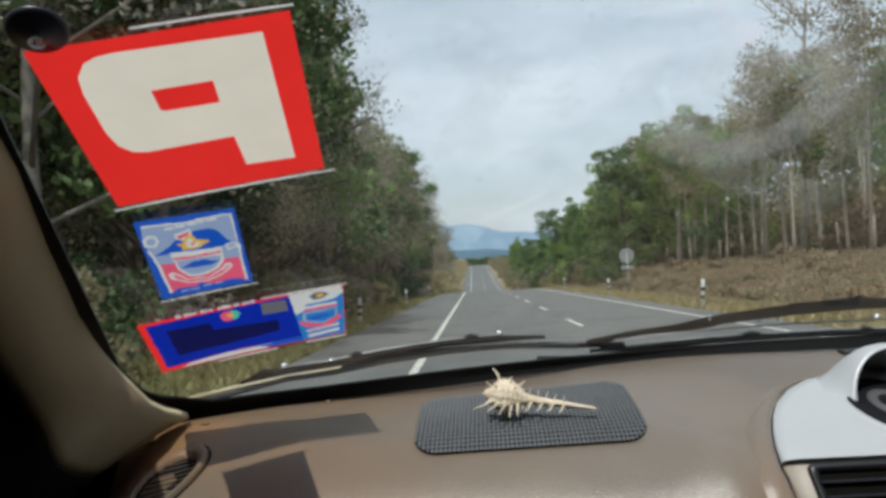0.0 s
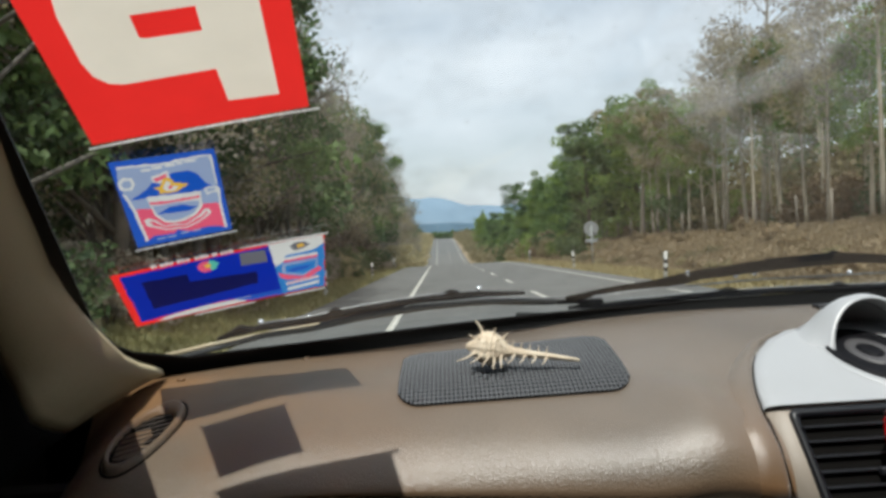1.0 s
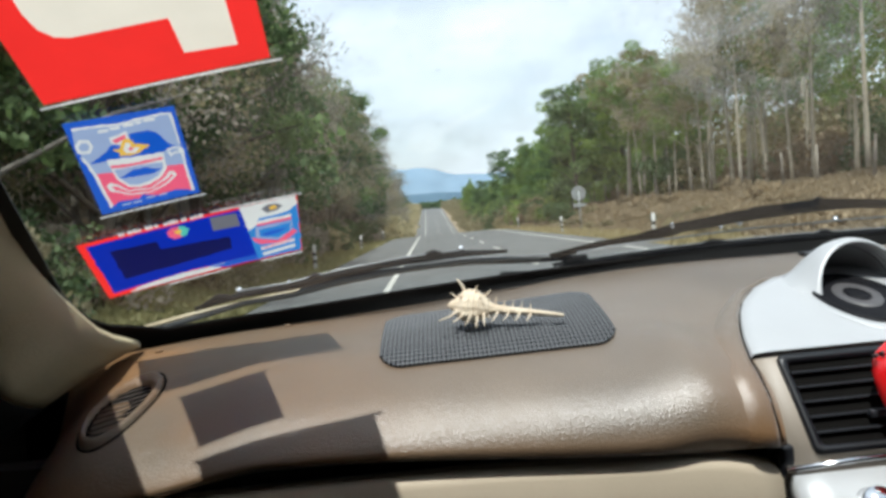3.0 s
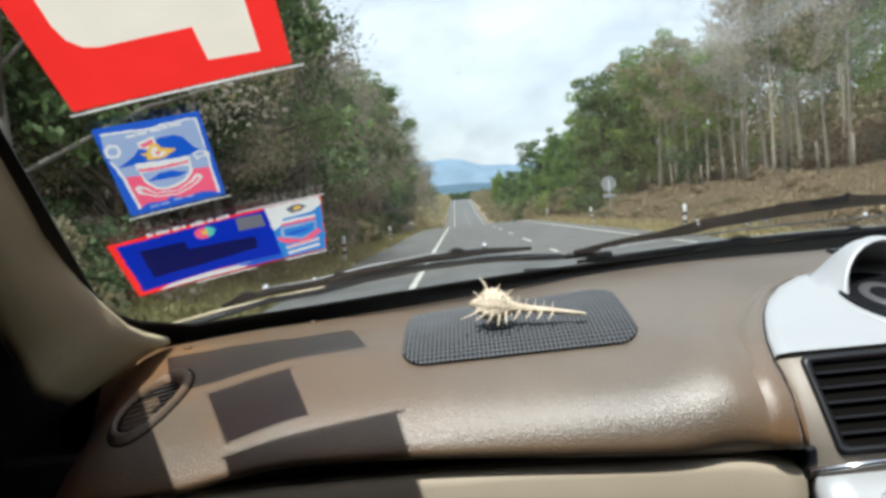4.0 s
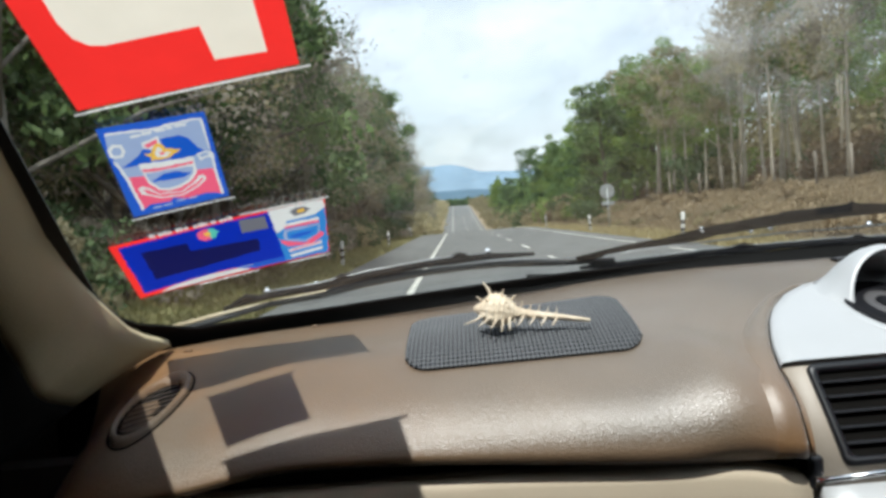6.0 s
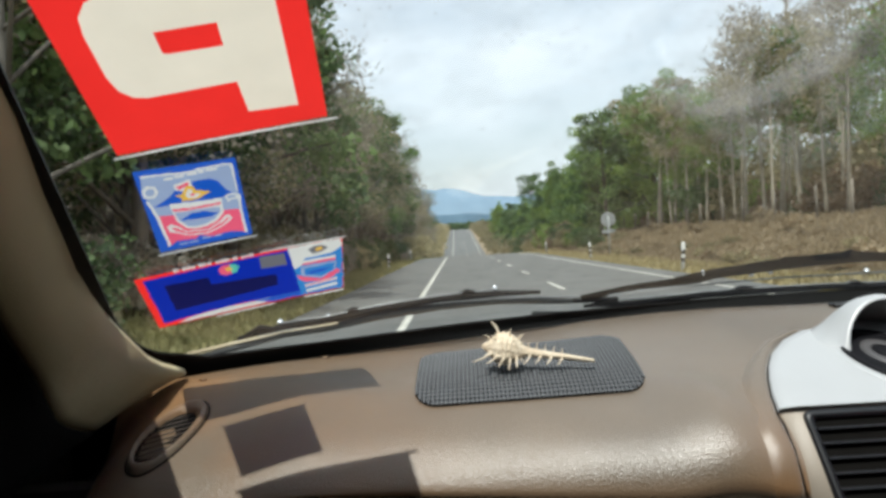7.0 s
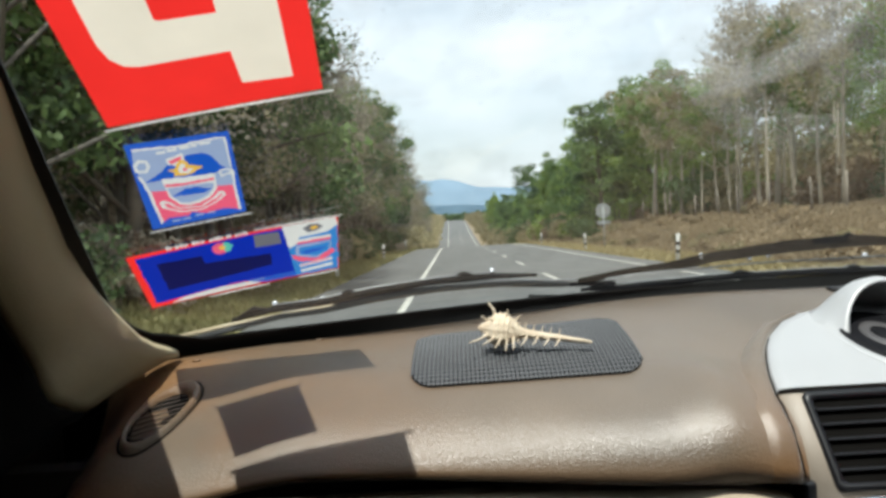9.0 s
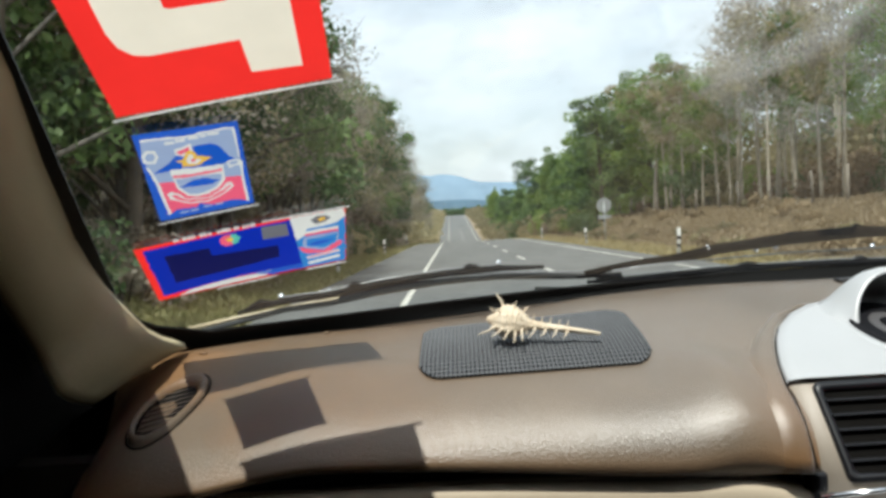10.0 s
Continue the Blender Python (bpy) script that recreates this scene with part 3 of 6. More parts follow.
def build_dashboard():
    dash = thing("dashboard", "worn brown vinyl dashboard with beige lower half and silver centre", "dashboard")
    ys = [p[0] for p in DASH] + list(np.linspace(0.73, 1.0, 14))

    def lip_drop(x):
        """The brow hangs lower towards the centre."""
        return -0.001 + 0.018 * step_to(x, -0.17, 0.23)

    def pull(x):
        """The brow bows towards the seats there."""
        return 0.013 * step_to(x, -0.08, 0.21)

    def dash_row(x, low):
        """One cut through the dash top at x; low: from the brow, else from behind the silver panel's front edge."""
        end = dash_end(x)
        drop = side_drop(x, 0.65)
        row = [(x, 0.690, 1.089 - drop - lip_drop(x)), (x, 0.632 - pull(x), 1.0945 - drop - lip_drop(x))]
        for y in ys:
            yy = y if y <= 0.72 else 0.72 + (y - 0.72) * (end - 0.72) / 0.28
            yy = yy if low else max(yy, 0.664)
            swell = (0.0092 * math.exp(-((x - 0.192) / 0.030) ** 2) - 0.003 * step_to(x, 0.202, 0.238) * (1 - step_to(x, 0.245, 0.28))) * (1 - step_to(yy, 0.68, 0.745))
            hang = (0.08 * max(0.0, 1.1356 - dash_z(yy)) / 0.0361 + 0.92 * (max(0.0, 1.1180 - dash_z(yy)) / 0.0185) ** 1.6) * lip_drop(x) if low else 0.0
            row.append((x, yy - (pull(x) * (1 - step_to(yy, 0.636, 0.70)) if low else 0.0), top_z(x, yy) - side_drop(x, yy) - hang + swell - (0.004 if y == 1.0 else 0)))
        row.append((x, end + 0.004, top_z(x, end) - 0.03))
        return row if low else row[2:]
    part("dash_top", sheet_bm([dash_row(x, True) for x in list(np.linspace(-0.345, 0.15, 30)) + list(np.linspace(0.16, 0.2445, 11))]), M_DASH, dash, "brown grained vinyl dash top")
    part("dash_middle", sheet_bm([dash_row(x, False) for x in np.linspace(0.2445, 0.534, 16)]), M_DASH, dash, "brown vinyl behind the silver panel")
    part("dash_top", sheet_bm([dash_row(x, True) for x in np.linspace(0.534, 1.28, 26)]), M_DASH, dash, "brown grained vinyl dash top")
    ends = []
    for x in np.linspace(-0.445, -0.345, 7):
        fall = 0.055 + 0.13 * ((-0.345 - x) / 0.10) ** 1.3
        ends.append([(x, 0.66, 0.36)] + [(x, 0.640, 1.0 - fall), (x, 0.632, 1.07 - fall)] + [(x, y, dash_z(y) - 0.001 - fall) for y in ys if y <= 0.72] + [(x, 0.80, dash_z(0.80) - 0.001 - fall), (x, 0.985, 1.10 - 0.5 * fall)])
    # unseen wall added to stop light coming in behind the dash end
    part("end_wall", box_bm((-0.46, 0.835, 0.90), (-0.338, 0.850, 1.165), 0.003), M_SHADE_BLACK, dash, "added black wall that keeps light from behind the dash end", smooth=False)
    # shade beside the door is put into the end cap's near-black colour
    part("end_cap", sheet_bm(ends, (0, 0.004, -0.004)), M_SHADE_BLACK, dash, "dash end coloured near-black for the shade beside the door")
    # a dark box in the gap under the brow stands for the shade there
    part("gap_shade", box_bm((-0.44, 0.685, 1.02), (0.236, 0.71, 1.10)), M_DOOR, dash, "dark box for the shade under the brow", smooth=False)
    # lower panel with a rounded upper edge
    prof = [(0.680, 1.049), (0.653, 1.0715), (0.6435, 1.0775), (0.6370, 1.0782), (0.6330, 1.0755), (0.6310, 1.068), (0.630, 1.045), (0.632, 1.0), (0.645, 0.92), (0.67, 0.80), (0.70, 0.36)]
    rows = []
    for x in np.linspace(-0.335, 0.2435, 30):
        fall = 0.012 * max(0.0, (x - 0.170) / 0.07) ** 2 + 0.004 * max(0.0, min(1.0, (x - 0.02) / 0.15))
        rows.append([(x, y - pull(x), z - fall * (1 if z > 1.0 else 0)) for y, z in prof])
    part("lower_panel", sheet_bm(rows, (0, 0.01, 0)), M_DASH_LOW, dash, "beige glovebox panel")
    rows = []
    for x in np.linspace(0.52, 1.28, 20):
        rows.append([(x, y, z) for y, z in prof])
    part("lower_panel", sheet_bm(rows, (0, 0.01, 0)), M_DASH_LOW, dash, "beige driver side panel")
    # lid seam and small outlet frame at the outer end
    part("lid_seam", box_bm((-0.1905, 0.6285, 0.98), (-0.1885, 0.645, 1.072)), M_SHADE_BLACK, dash, smooth=False)
    outlet = [(-0.345, 1.010), (-0.205, 1.010), (-0.205, 1.0700), (-0.345, 1.0700)]
    rim, hole = rounded(outlet, 0.010), rounded([(-0.335, 1.018), (-0.219, 1.018), (-0.217, 1.058), (-0.335, 1.058)], 0.007)
    bm = sheet_bm([[(x, 0.6320, z) for x, z in rim + rim[:1]], [(x, 0.6255, z) for x, z in rim + rim[:1]],
                   [(x, 0.6255, z) for x, z in hole + hole[:1]], [(x, 0.637, z) for x, z in hole + hole[:1]]])
    o = part("outlet_frame", bm, M_DASH_LOW, dash, "beige outlet frame")
    # near-black sheet puts the shade of the opening into its colour
    bm = bmesh.new()
    bm.faces.new([bm.verts.new((x, 0.6285, z)) for x, z in hole])
    part("outlet_shade", bm, M_SHADE_BLACK, o, "black sheet for the shade in the opening", smooth=False)

    # oval demister outlet at the outer end of the dash top
    c, along, across = Vector((-0.2757, 0.7075)), Vector((0.0137, 0.0362)), Vector((0.0160, -0.0095))

    def seat(q, lift):
        return Vector((q.x, q.y, top_z(q.x, q.y) - side_drop(q.x, q.y) + 0.003 + lift))

    def oval(k, lift, n=40):
        mid = c - along * 0.36 * max(0.0, 1.28 - k)         # the opening sits low in its bezel
        return [seat(mid + along * k * math.cos(a) + across * k * math.sin(a), lift) for a in np.linspace(0, 2 * math.pi, n + 1)]
    o = part("side_outlet", sheet_bm([oval(1.30, -0.012), oval(1.27, -0.002), oval(1.21, 0.0020), oval(1.14, 0.0030), oval(1.06, 0.0026), oval(0.98, 0.0), oval(0.95, -0.006)]), M_DASH, dash,
             "oval brown outlet bezel")
    part("bezel_gap", tube_bm(oval(1.31, -0.0026), 0.0009, 6, cap=False), M_SHADE_BLACK, o, "dark gap round the bezel")
    # black sheet stands for the shade below the slats
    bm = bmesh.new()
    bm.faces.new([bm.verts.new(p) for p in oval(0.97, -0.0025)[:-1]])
    part("outlet_shade", bm, M_SHADE_BLACK, o, "black sheet for the shade in the opening", smooth=False)
    flow, low_mid = Vector((0.93, 0.37)), c - along * 0.115
    step_dir = Vector((-flow.y, flow.x))
    for k in (-0.86, -0.62, -0.38, -0.14, 0.10, 0.34, 0.58, 0.82):
        o0 = step_dir * k * 0.0290

        def inside(p):
            turned = along.x * across.y - along.y * across.x
            a, b = (p.x * across.y - p.y * across.x) / turned, (along.x * p.y - along.y * p.x) / turned
            return a * a + b * b < 0.93
        ts = [t for t in np.linspace(-0.04, 0.04, 161) if inside(o0 + flow * float(t))]
        if len(ts) > 8:
            part("slat", tube_bm([seat(low_mid + o0 + flow * float(ts[0]), -0.0012), seat(low_mid + o0 + flow * float(ts[-1]), -0.0012)], 0.0009, 6, 0.6), M_SLAT, o)

    # two small screw covers near the glass
    for x, y in ((-0.272, 0.800), (-0.161, 0.880)):
        bm = bmesh.new()
        bmesh.ops.create_cone(bm, cap_ends=True, segments=14, radius1=0.0045, radius2=0.003, depth=0.0014,
                              matrix=Matrix.Translation((x, y, top_z(x, y) - side_drop(x, y) + 0.001)))
        part("dash_cap", bm, M_DASH, dash)

    y = 0.932
    part("light_sensor", box_bm((0.427, y - 0.009, top_z(0.44, y) - 0.002), (0.468, y + 0.009, top_z(0.44, y) + 0.004), 0.0015), M_DARK, dash, "small black sensor cover")

    # silver centre panel on the dash top
    cx = 0.385
    outline = [(0.2430, 0.660), (0.2470, 0.681), (0.2535, 0.701), (0.2635, 0.725), (0.2765, 0.748), (0.297, 0.773), (0.324, 0.793), (cx, 0.810)]
    outline = outline + [(2 * cx - x, y) for x, y in outline[-2::-1]]
    rows = []
    for k, lift in ((1.0, -0.012), (1.0, 0.004), (0.985, 0.0065), (0.9, 0.0075), (0.75, 0.0075), (0.5, 0.0075)):
        rows.append([(cx + (x - cx) * k, 0.70 + (y - 0.70) * (k if y > 0.70 else 1), dash_z(0.70 + (y - 0.70) * (k if y > 0.70 else 1)) + lift)
                     for x, y in outline])
    bm = sheet_bm(rows)
    last = rows[-1]
    bm.faces.new([bm.verts.new(p) for p in last])
    bmesh.ops.remove_doubles(bm, verts=bm.verts, dist=1e-5)
    part("silver_panel", bm, M_SILVER, dash, "silver painted centre panel")
    # raised brown rim round the panel, running down beside the centre outlets
    rim = [(0.2353, 0.6090, 1.0842), (0.2335, 0.6115, 1.0990), (0.2340, 0.6240, 1.1170), (0.2355, 0.644, 1.1312)] + [(x - 0.0060, y, dash_z(y) + 0.0030) for x, y in outline[:5]]
    rim += [(0.291, 0.778, dash_z(0.778) + 0.002), (0.320, 0.800, dash_z(0.800) + 0.001), (cx, 0.816, dash_z(0.816) - 0.001)]
    # a soft flange: foot on the dash, flat top, sharp inner edge
    flange = ((0.018, -0.0008), (0.0135, 0.0028), (0.0110, 0.0042), (0.0085, 0.0051), (0.0045, 0.0056), (0.0, 0.0054), (-0.0028, 0.0046), (-0.0042, 0.0025), (-0.0046, -0.0030))
    rim_rows = []
    for j in range(1, 8):
        line = dash_row(0.2345, True)
        way = Vector(line[j + 1]) - Vector(line[j - 1])
        lift = Vector((0, -way.z, way.y)).normalized() if j > 1 else Vector((0, -1, 0.1))
        rim_rows.append([Vector(dash_row(0.2345 - o, True)[j]) + lift * h * (0.30 + 0.09 * j) for o, h in flange])
    for i, p in list(enumerate(rim))[4:]:
        p, q = Vector(p), Vector(rim[min(i + 1, len(rim) - 1)]) - Vector(rim[max(i - 1, 0)])
        off = Vector((-q.y, q.x, 0)).normalized()
        wide = 1.0 if i < 7 else 1.0 - 0.14 * (i - 6)
        foot = p + off * 0.018 * wide
        foot.z = top_z(foot.x, foot.y) - 0.0008
        rim_rows.append([foot] + [p + off * o * wide + Vector((0, 0, h - 0.003)) for o, h in flange[1:]])
    part("panel_rim", sheet_bm(rim_rows), M_DASH, dash, "brown raised rim round the panel")
    part("stack_foot", box_bm((0.2410, 0.6180, 1.050), (0.2540, 0.640, 1.0765), 0.003), M_VENT, dash, "black foot of the outlet surround")
    seam = [(x + 0.0052, y, z - 0.0005) for x, y, z in rim[:9]]
    part("panel_seam", tube_bm(seam, 0.0007, 6), M_SHADE_BLACK, dash, "dark seam")

    # instrument hood and gauge
    gx, gy, r, h = 0.3885, 0.740, 0.0452, 0.0500

    def arch(k, y, tall, lift=0.0, flare=0.0):
        return [(gx + (k * r + flare * (1 - math.sin(a)) ** 3) * math.cos(a), y + 0.019 * math.sin(a), dash_z(y) + 0.004 + lift + tall * math.sin(a)) for a in np.linspace(0, math.pi, 25)]
    hood = part("gauge_hood", sheet_bm([arch(0.90, gy + 0.004, h * 0.90), arch(0.93, gy - 0.004, h * 0.94), arch(0.97, gy - 0.006, h * 0.985), arch(1.0, gy - 0.003, h, 0, 0.003),
                                        arch(1.025, gy + 0.004, h * 0.99, 0, 0.007), arch(1.04, gy + 0.009, h * 0.965, 0, 0.014), arch(1.04, gy + 0.022, h * 0.84, 0, 0.018),
                                        arch(1.01, gy + 0.038, h * 0.58, 0, 0.020), arch(0.93, gy + 0.052, h * 0.24, 0, 0.022),
                                        arch(0.75, gy + 0.058, 0.0)]), M_SILVER, dash, "silver gauge hood")
    # stepped rings inside the hood
    rings = [(0.905, 0.003, 0.905), (0.880, 0.006, 0.875), (0.892, 0.009, 0.870), (0.862, 0.012, 0.832), (0.874, 0.016, 0.820), (0.842, 0.020, 0.765), (0.850, 0.026, 0.70), (0.82, 0.034, 0.52),
             (0.76, 0.044, 0.25), (0.66, 0.050, 0.0)]
    part("hood_lining", sheet_bm([arch(k, gy + dy, h * t) for k, dy, t in rings]), M_LINER, hood, "grey stepped hood lining")
    for k, dy, t in ((0.893, 0.0075, 0.893), (0.868, 0.0140, 0.848), (0.846, 0.0230, 0.745)):
        part("hood_groove", tube_bm(arch(k, gy + dy, h * t), 0.0009, 6), M_DARK, hood, "dark groove")
    dx = gx - 0.0150

    def dial(ra, za):
        ring = []
        for a in np.linspace(0, 2 * math.pi, 41):
            y = gy - 0.0105 + 1.04 * ra * math.sin(a)
            ring.append((dx + 0.73 * ra * math.cos(a), y, dash_z(y) + za))
        return ring

    part("gauge_bowl", sheet_bm([dial(0.0580, 0.0073), dial(0.0560, 0.0082), dial(0.0520, 0.0084), dial(0.0480, 0.0074)]), M_SILVER, hood, "silver dished ring")
    part("gauge_bezel", sheet_bm([dial(0.0490, 0.0078), dial(0.0482, 0.0098), dial(0.0465, 0.0102), dial(0.0445, 0.0096), dial(0.0415, 0.0088)]), M_DIAL, hood, "dark gauge bezel")
    part("gauge_face", sheet_bm([dial(0.0422, 0.0084), dial(0.030, 0.0086), dial(0.015, 0.0086), dial(0.0008, 0.0086)]), M_DIAL, hood, "black gauge face")
    part("dial_ring", sheet_bm([dial(0.0260, 0.0080), dial(0.0250, 0.0098), dial(0.0195, 0.0101), dial(0.0145, 0.0094)]), M_RING, hood, "grey ring")
    part("dial_centre", sheet_bm([dial(0.0120, 0.0080), dial(0.0112, 0.0100), dial(0.0080, 0.0106), dial(0.0006, 0.0106)]), M_DIAL, hood, "black dial hub")

    # centre stack face: beige frame, two louvred outlets, chrome strip, silver lower panel
    def face(x, z, lift=0.0):
        return Vector((x, 0.666 - 0.6 * (1.141 - z) - 0.857 * lift, z + 0.514 * lift))
    rows = []
    for z, lift in ((1.152, -0.014), (1.143, 0.0), (1.10, 0.0015), (1.055, 0.0)):
        rows.append([face(x, z, lift) for x in np.linspace(0.246, 0.536, 14)])
    part("stack_frame", sheet_bm(rows, (0, 0.02, -0.012)), M_STACK, dash, "beige plastic outlet surround")

    def outlet_at(x0, x1, z0, z1):
        def side(z):
            return x0 + 0.0075 * (z1 - z) / (z1 - z0)
        out = rounded([(side(z0), z0), (x1, z0), (x1, z1), (side(z1), z1)], 0.006)
        inn = rounded([(side(z0) + 0.006, z0 + 0.005), (x1 - 0.006, z0 + 0.005), (x1 - 0.006, z1 - 0.006), (side(z1) + 0.006, z1 - 0.006)], 0.005)
        bm = sheet_bm([[face(x, z, 0.000) for x, z in out + out[:1]], [face(x, z, 0.0050) for x, z in out + out[:1]],
                       [face(x, z, 0.0050) for x, z in inn + inn[:1]], [face(x, z, 0.002) for x, z in inn + inn[:1]]])
        o = part("centre_outlet", bm, M_VENT, dash, "black louvred air outlet")
        # black backing gives the outlet its depth of shade
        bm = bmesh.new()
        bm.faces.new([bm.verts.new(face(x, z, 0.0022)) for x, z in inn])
        part("outlet_shade", bm, M_SHADE_BLACK, o, smooth=False)
        n = 5
        for i in range(n):
            z = z0 + 0.008 + (z1 - z0 - 0.017) * (i + 0.5) / n
            rows = [[face(x, z + 0.0014, 0.0024) for x in (side(z) + 0.006, x1 - 0.006)], [face(x, z - 0.0004, 0.0066) for x in (side(z) + 0.006, x1 - 0.006)]]
            part("slat", sheet_bm(rows, (0, 0.0004, 0.0009)), M_LOUVRE, o, smooth=False)
        mid = (x0 + x1) / 2
        part("louvre_tab", box_bm((-0.006, -0.003, -0.003), (0.006, 0.003, 0.003), 0.001, 2, Matrix.Translation(face(mid + 0.004, z0 + 0.022, 0.008))), M_LOUVRE, o, "black louvre tab")
    outlet_at(0.2625, 0.378, 1.066, 1.1350)
    outlet_at(0.392, 0.508, 1.066, 1.1350)
    part("chrome_strip", tube_bm([face(0.245, 1.0585, 0.002), face(0.30, 1.0605, 0.003), face(0.53, 1.0605, 0.003)], 0.003, 8, 0.8), M_CHROME, dash, "chrome strip")
    rows = [[face(x, z, lift) for x in np.linspace(0.249, 0.534, 12)] for z, lift in ((1.056, -0.004), (1.0545, 0.002), (1.03, 0.003), (0.93, 0.004), (0.80, 0.0))]
    low = part("radio_surround", sheet_bm(rows, (0, 0.02, -0.01)), M_SILVER, dash, "silver radio surround")
    bm = bmesh.new()
    m = Matrix.Translation(face(0.300, 1.032, 0.009)) @ Matrix.Rotation(radians(59), 4, "X")
    bmesh.ops.create_cone(bm, cap_ends=True, segments=28, radius1=0.013, radius2=0.011, depth=0.014, matrix=m)
    part("knob", bm, M_CHROME, low, "chrome knob")
    return dash


# ---- stickers on the glass ----
def sticker(corners):
    """A function from (u, v), u to the right and v down as seen from the seat, to the glass."""
    tl, tr, br, bl = (Vector(p) for p in corners)

    def place(u, v, lift=0.0):
        u, v = float(u), float(v)
        p = (tl * (1 - u) + tr * u) * (1 - v) + (bl * (1 - u) + br * u) * v
        return Vector((p.x, p.y, glass_z(p.x, p.y) - 0.0035 - lift))
    return place


def film_edge(place, u0, u1, v, parent, wide=0.0013):
    pts = [place(float(u), v, 0.001) for u in np.linspace(u0, u1, 9)]
    part("film_edge", tube_bm(pts, wide, 6, 0.4), M_FILM, parent, "edge of clear film coloured white for its glint")


def box_of(u0, v0, u1, v1):
    return [(u0, v0), (u1, v0), (u1, v1), (u0, v1)]


def print_on(place, shapes, parent):
    """Lays printed shapes (name, material, outline, label) side by side in one film: a later one covers an earlier one."""
    verts, faces = [], []
    for _, _, outline, _ in shapes:
        faces.append(list(range(len(verts), len(verts) + len(outline))))
        verts += [Vector(p) for p in outline]
    got, _, tris, _, _, source = delaunay_2d_cdt(verts, [], faces, 1, 1e-5)
    for k, (name, mat, _, label) in enumerate(shapes):
        bm = bmesh.new()
        mine, made = [t for t, src in zip(tris, source) if src and max(src) == k], {}
        for t in mine:
            for i in t:
                if i not in made:
                    made[i] = (bm.verts.new(place(got[i].x, got[i].y)), bm.verts.new(place(got[i].x, got[i].y, 0.0004)))
        if not mine:
            bm.free()
            continue
        for t in mine:
            bm.faces.new([made[i][1] for i in t])
        bmesh.ops.recalc_face_normals(bm, faces=bm.faces)
        loose = [v for v in bm.verts if not v.link_faces]
        bmesh.ops.delete(bm, geom=loose, context="VERTS")
        part(name, bm, mat, parent, label, smooth=False)


def build_plate():
    place = sticker(((-0.2222, 0.4005), (-0.0910, 0.4160), (-0.0971, 0.5378), (-0.2311, 0.5234)))
    ob = thing("probationary_sticker", "red square learner sticker with mirrored cream letter P on the glass", "sticker")
    # the letter, seen from behind: bowl to one side, stem to the other
    letter = [(0.308, 0.076), (0.878, 0.086), (0.876, 0.887), (0.646, 0.875), (0.635, 0.662), (0.25, 0.664), (0.19, 0.645), (0.145, 0.59), (0.125, 0.50),
              (0.122, 0.26), (0.135, 0.17), (0.18, 0.105), (0.235, 0.082)]
    hole = [(0.377, 0.302), (0.630, 0.303), (0.627, 0.434), (0.400, 0.430), (0.380, 0.42)]
    print_on(place, [("red_square", M_RED, box_of(0, 0, 1, 1.008), "red square sheet"), ("letter_p", M_CREAM, letter, "cream mirrored letter P"),
                     ("letter_hole", M_RED, hole, "red counter of the letter")], ob)
    film_edge(place, -0.02, 1.05, 1.026, ob, 0.0016)
    film_edge(place, 0.4, 1.02, -0.03, ob)


def ink(sheet, name, mat, *outline):
    """Adds one printed shape, with slightly frayed edges, to a sticker's sheet."""
    if name not in ("blue_square", "red_sheet", "title_bar", "grey_box"):
        fine = []
        for (u0, v0), (u1, v1) in zip(outline, outline[1:] + outline[:1]):
            k = max(1, int(math.hypot(u1 - u0, v1 - v0) / 0.028))
            for i in range(k):
                u, v = u0 + (u1 - u0) * i / k, v0 + (v1 - v0) * i / k
                fine.append((u + 0.008 * noise.noise((u * 31, v * 31, 2.5)), v + 0.010 * noise.noise((u * 31, v * 31, 7.5))))
        outline = fine
    sheet.append((name, mat, list(outline), ""))


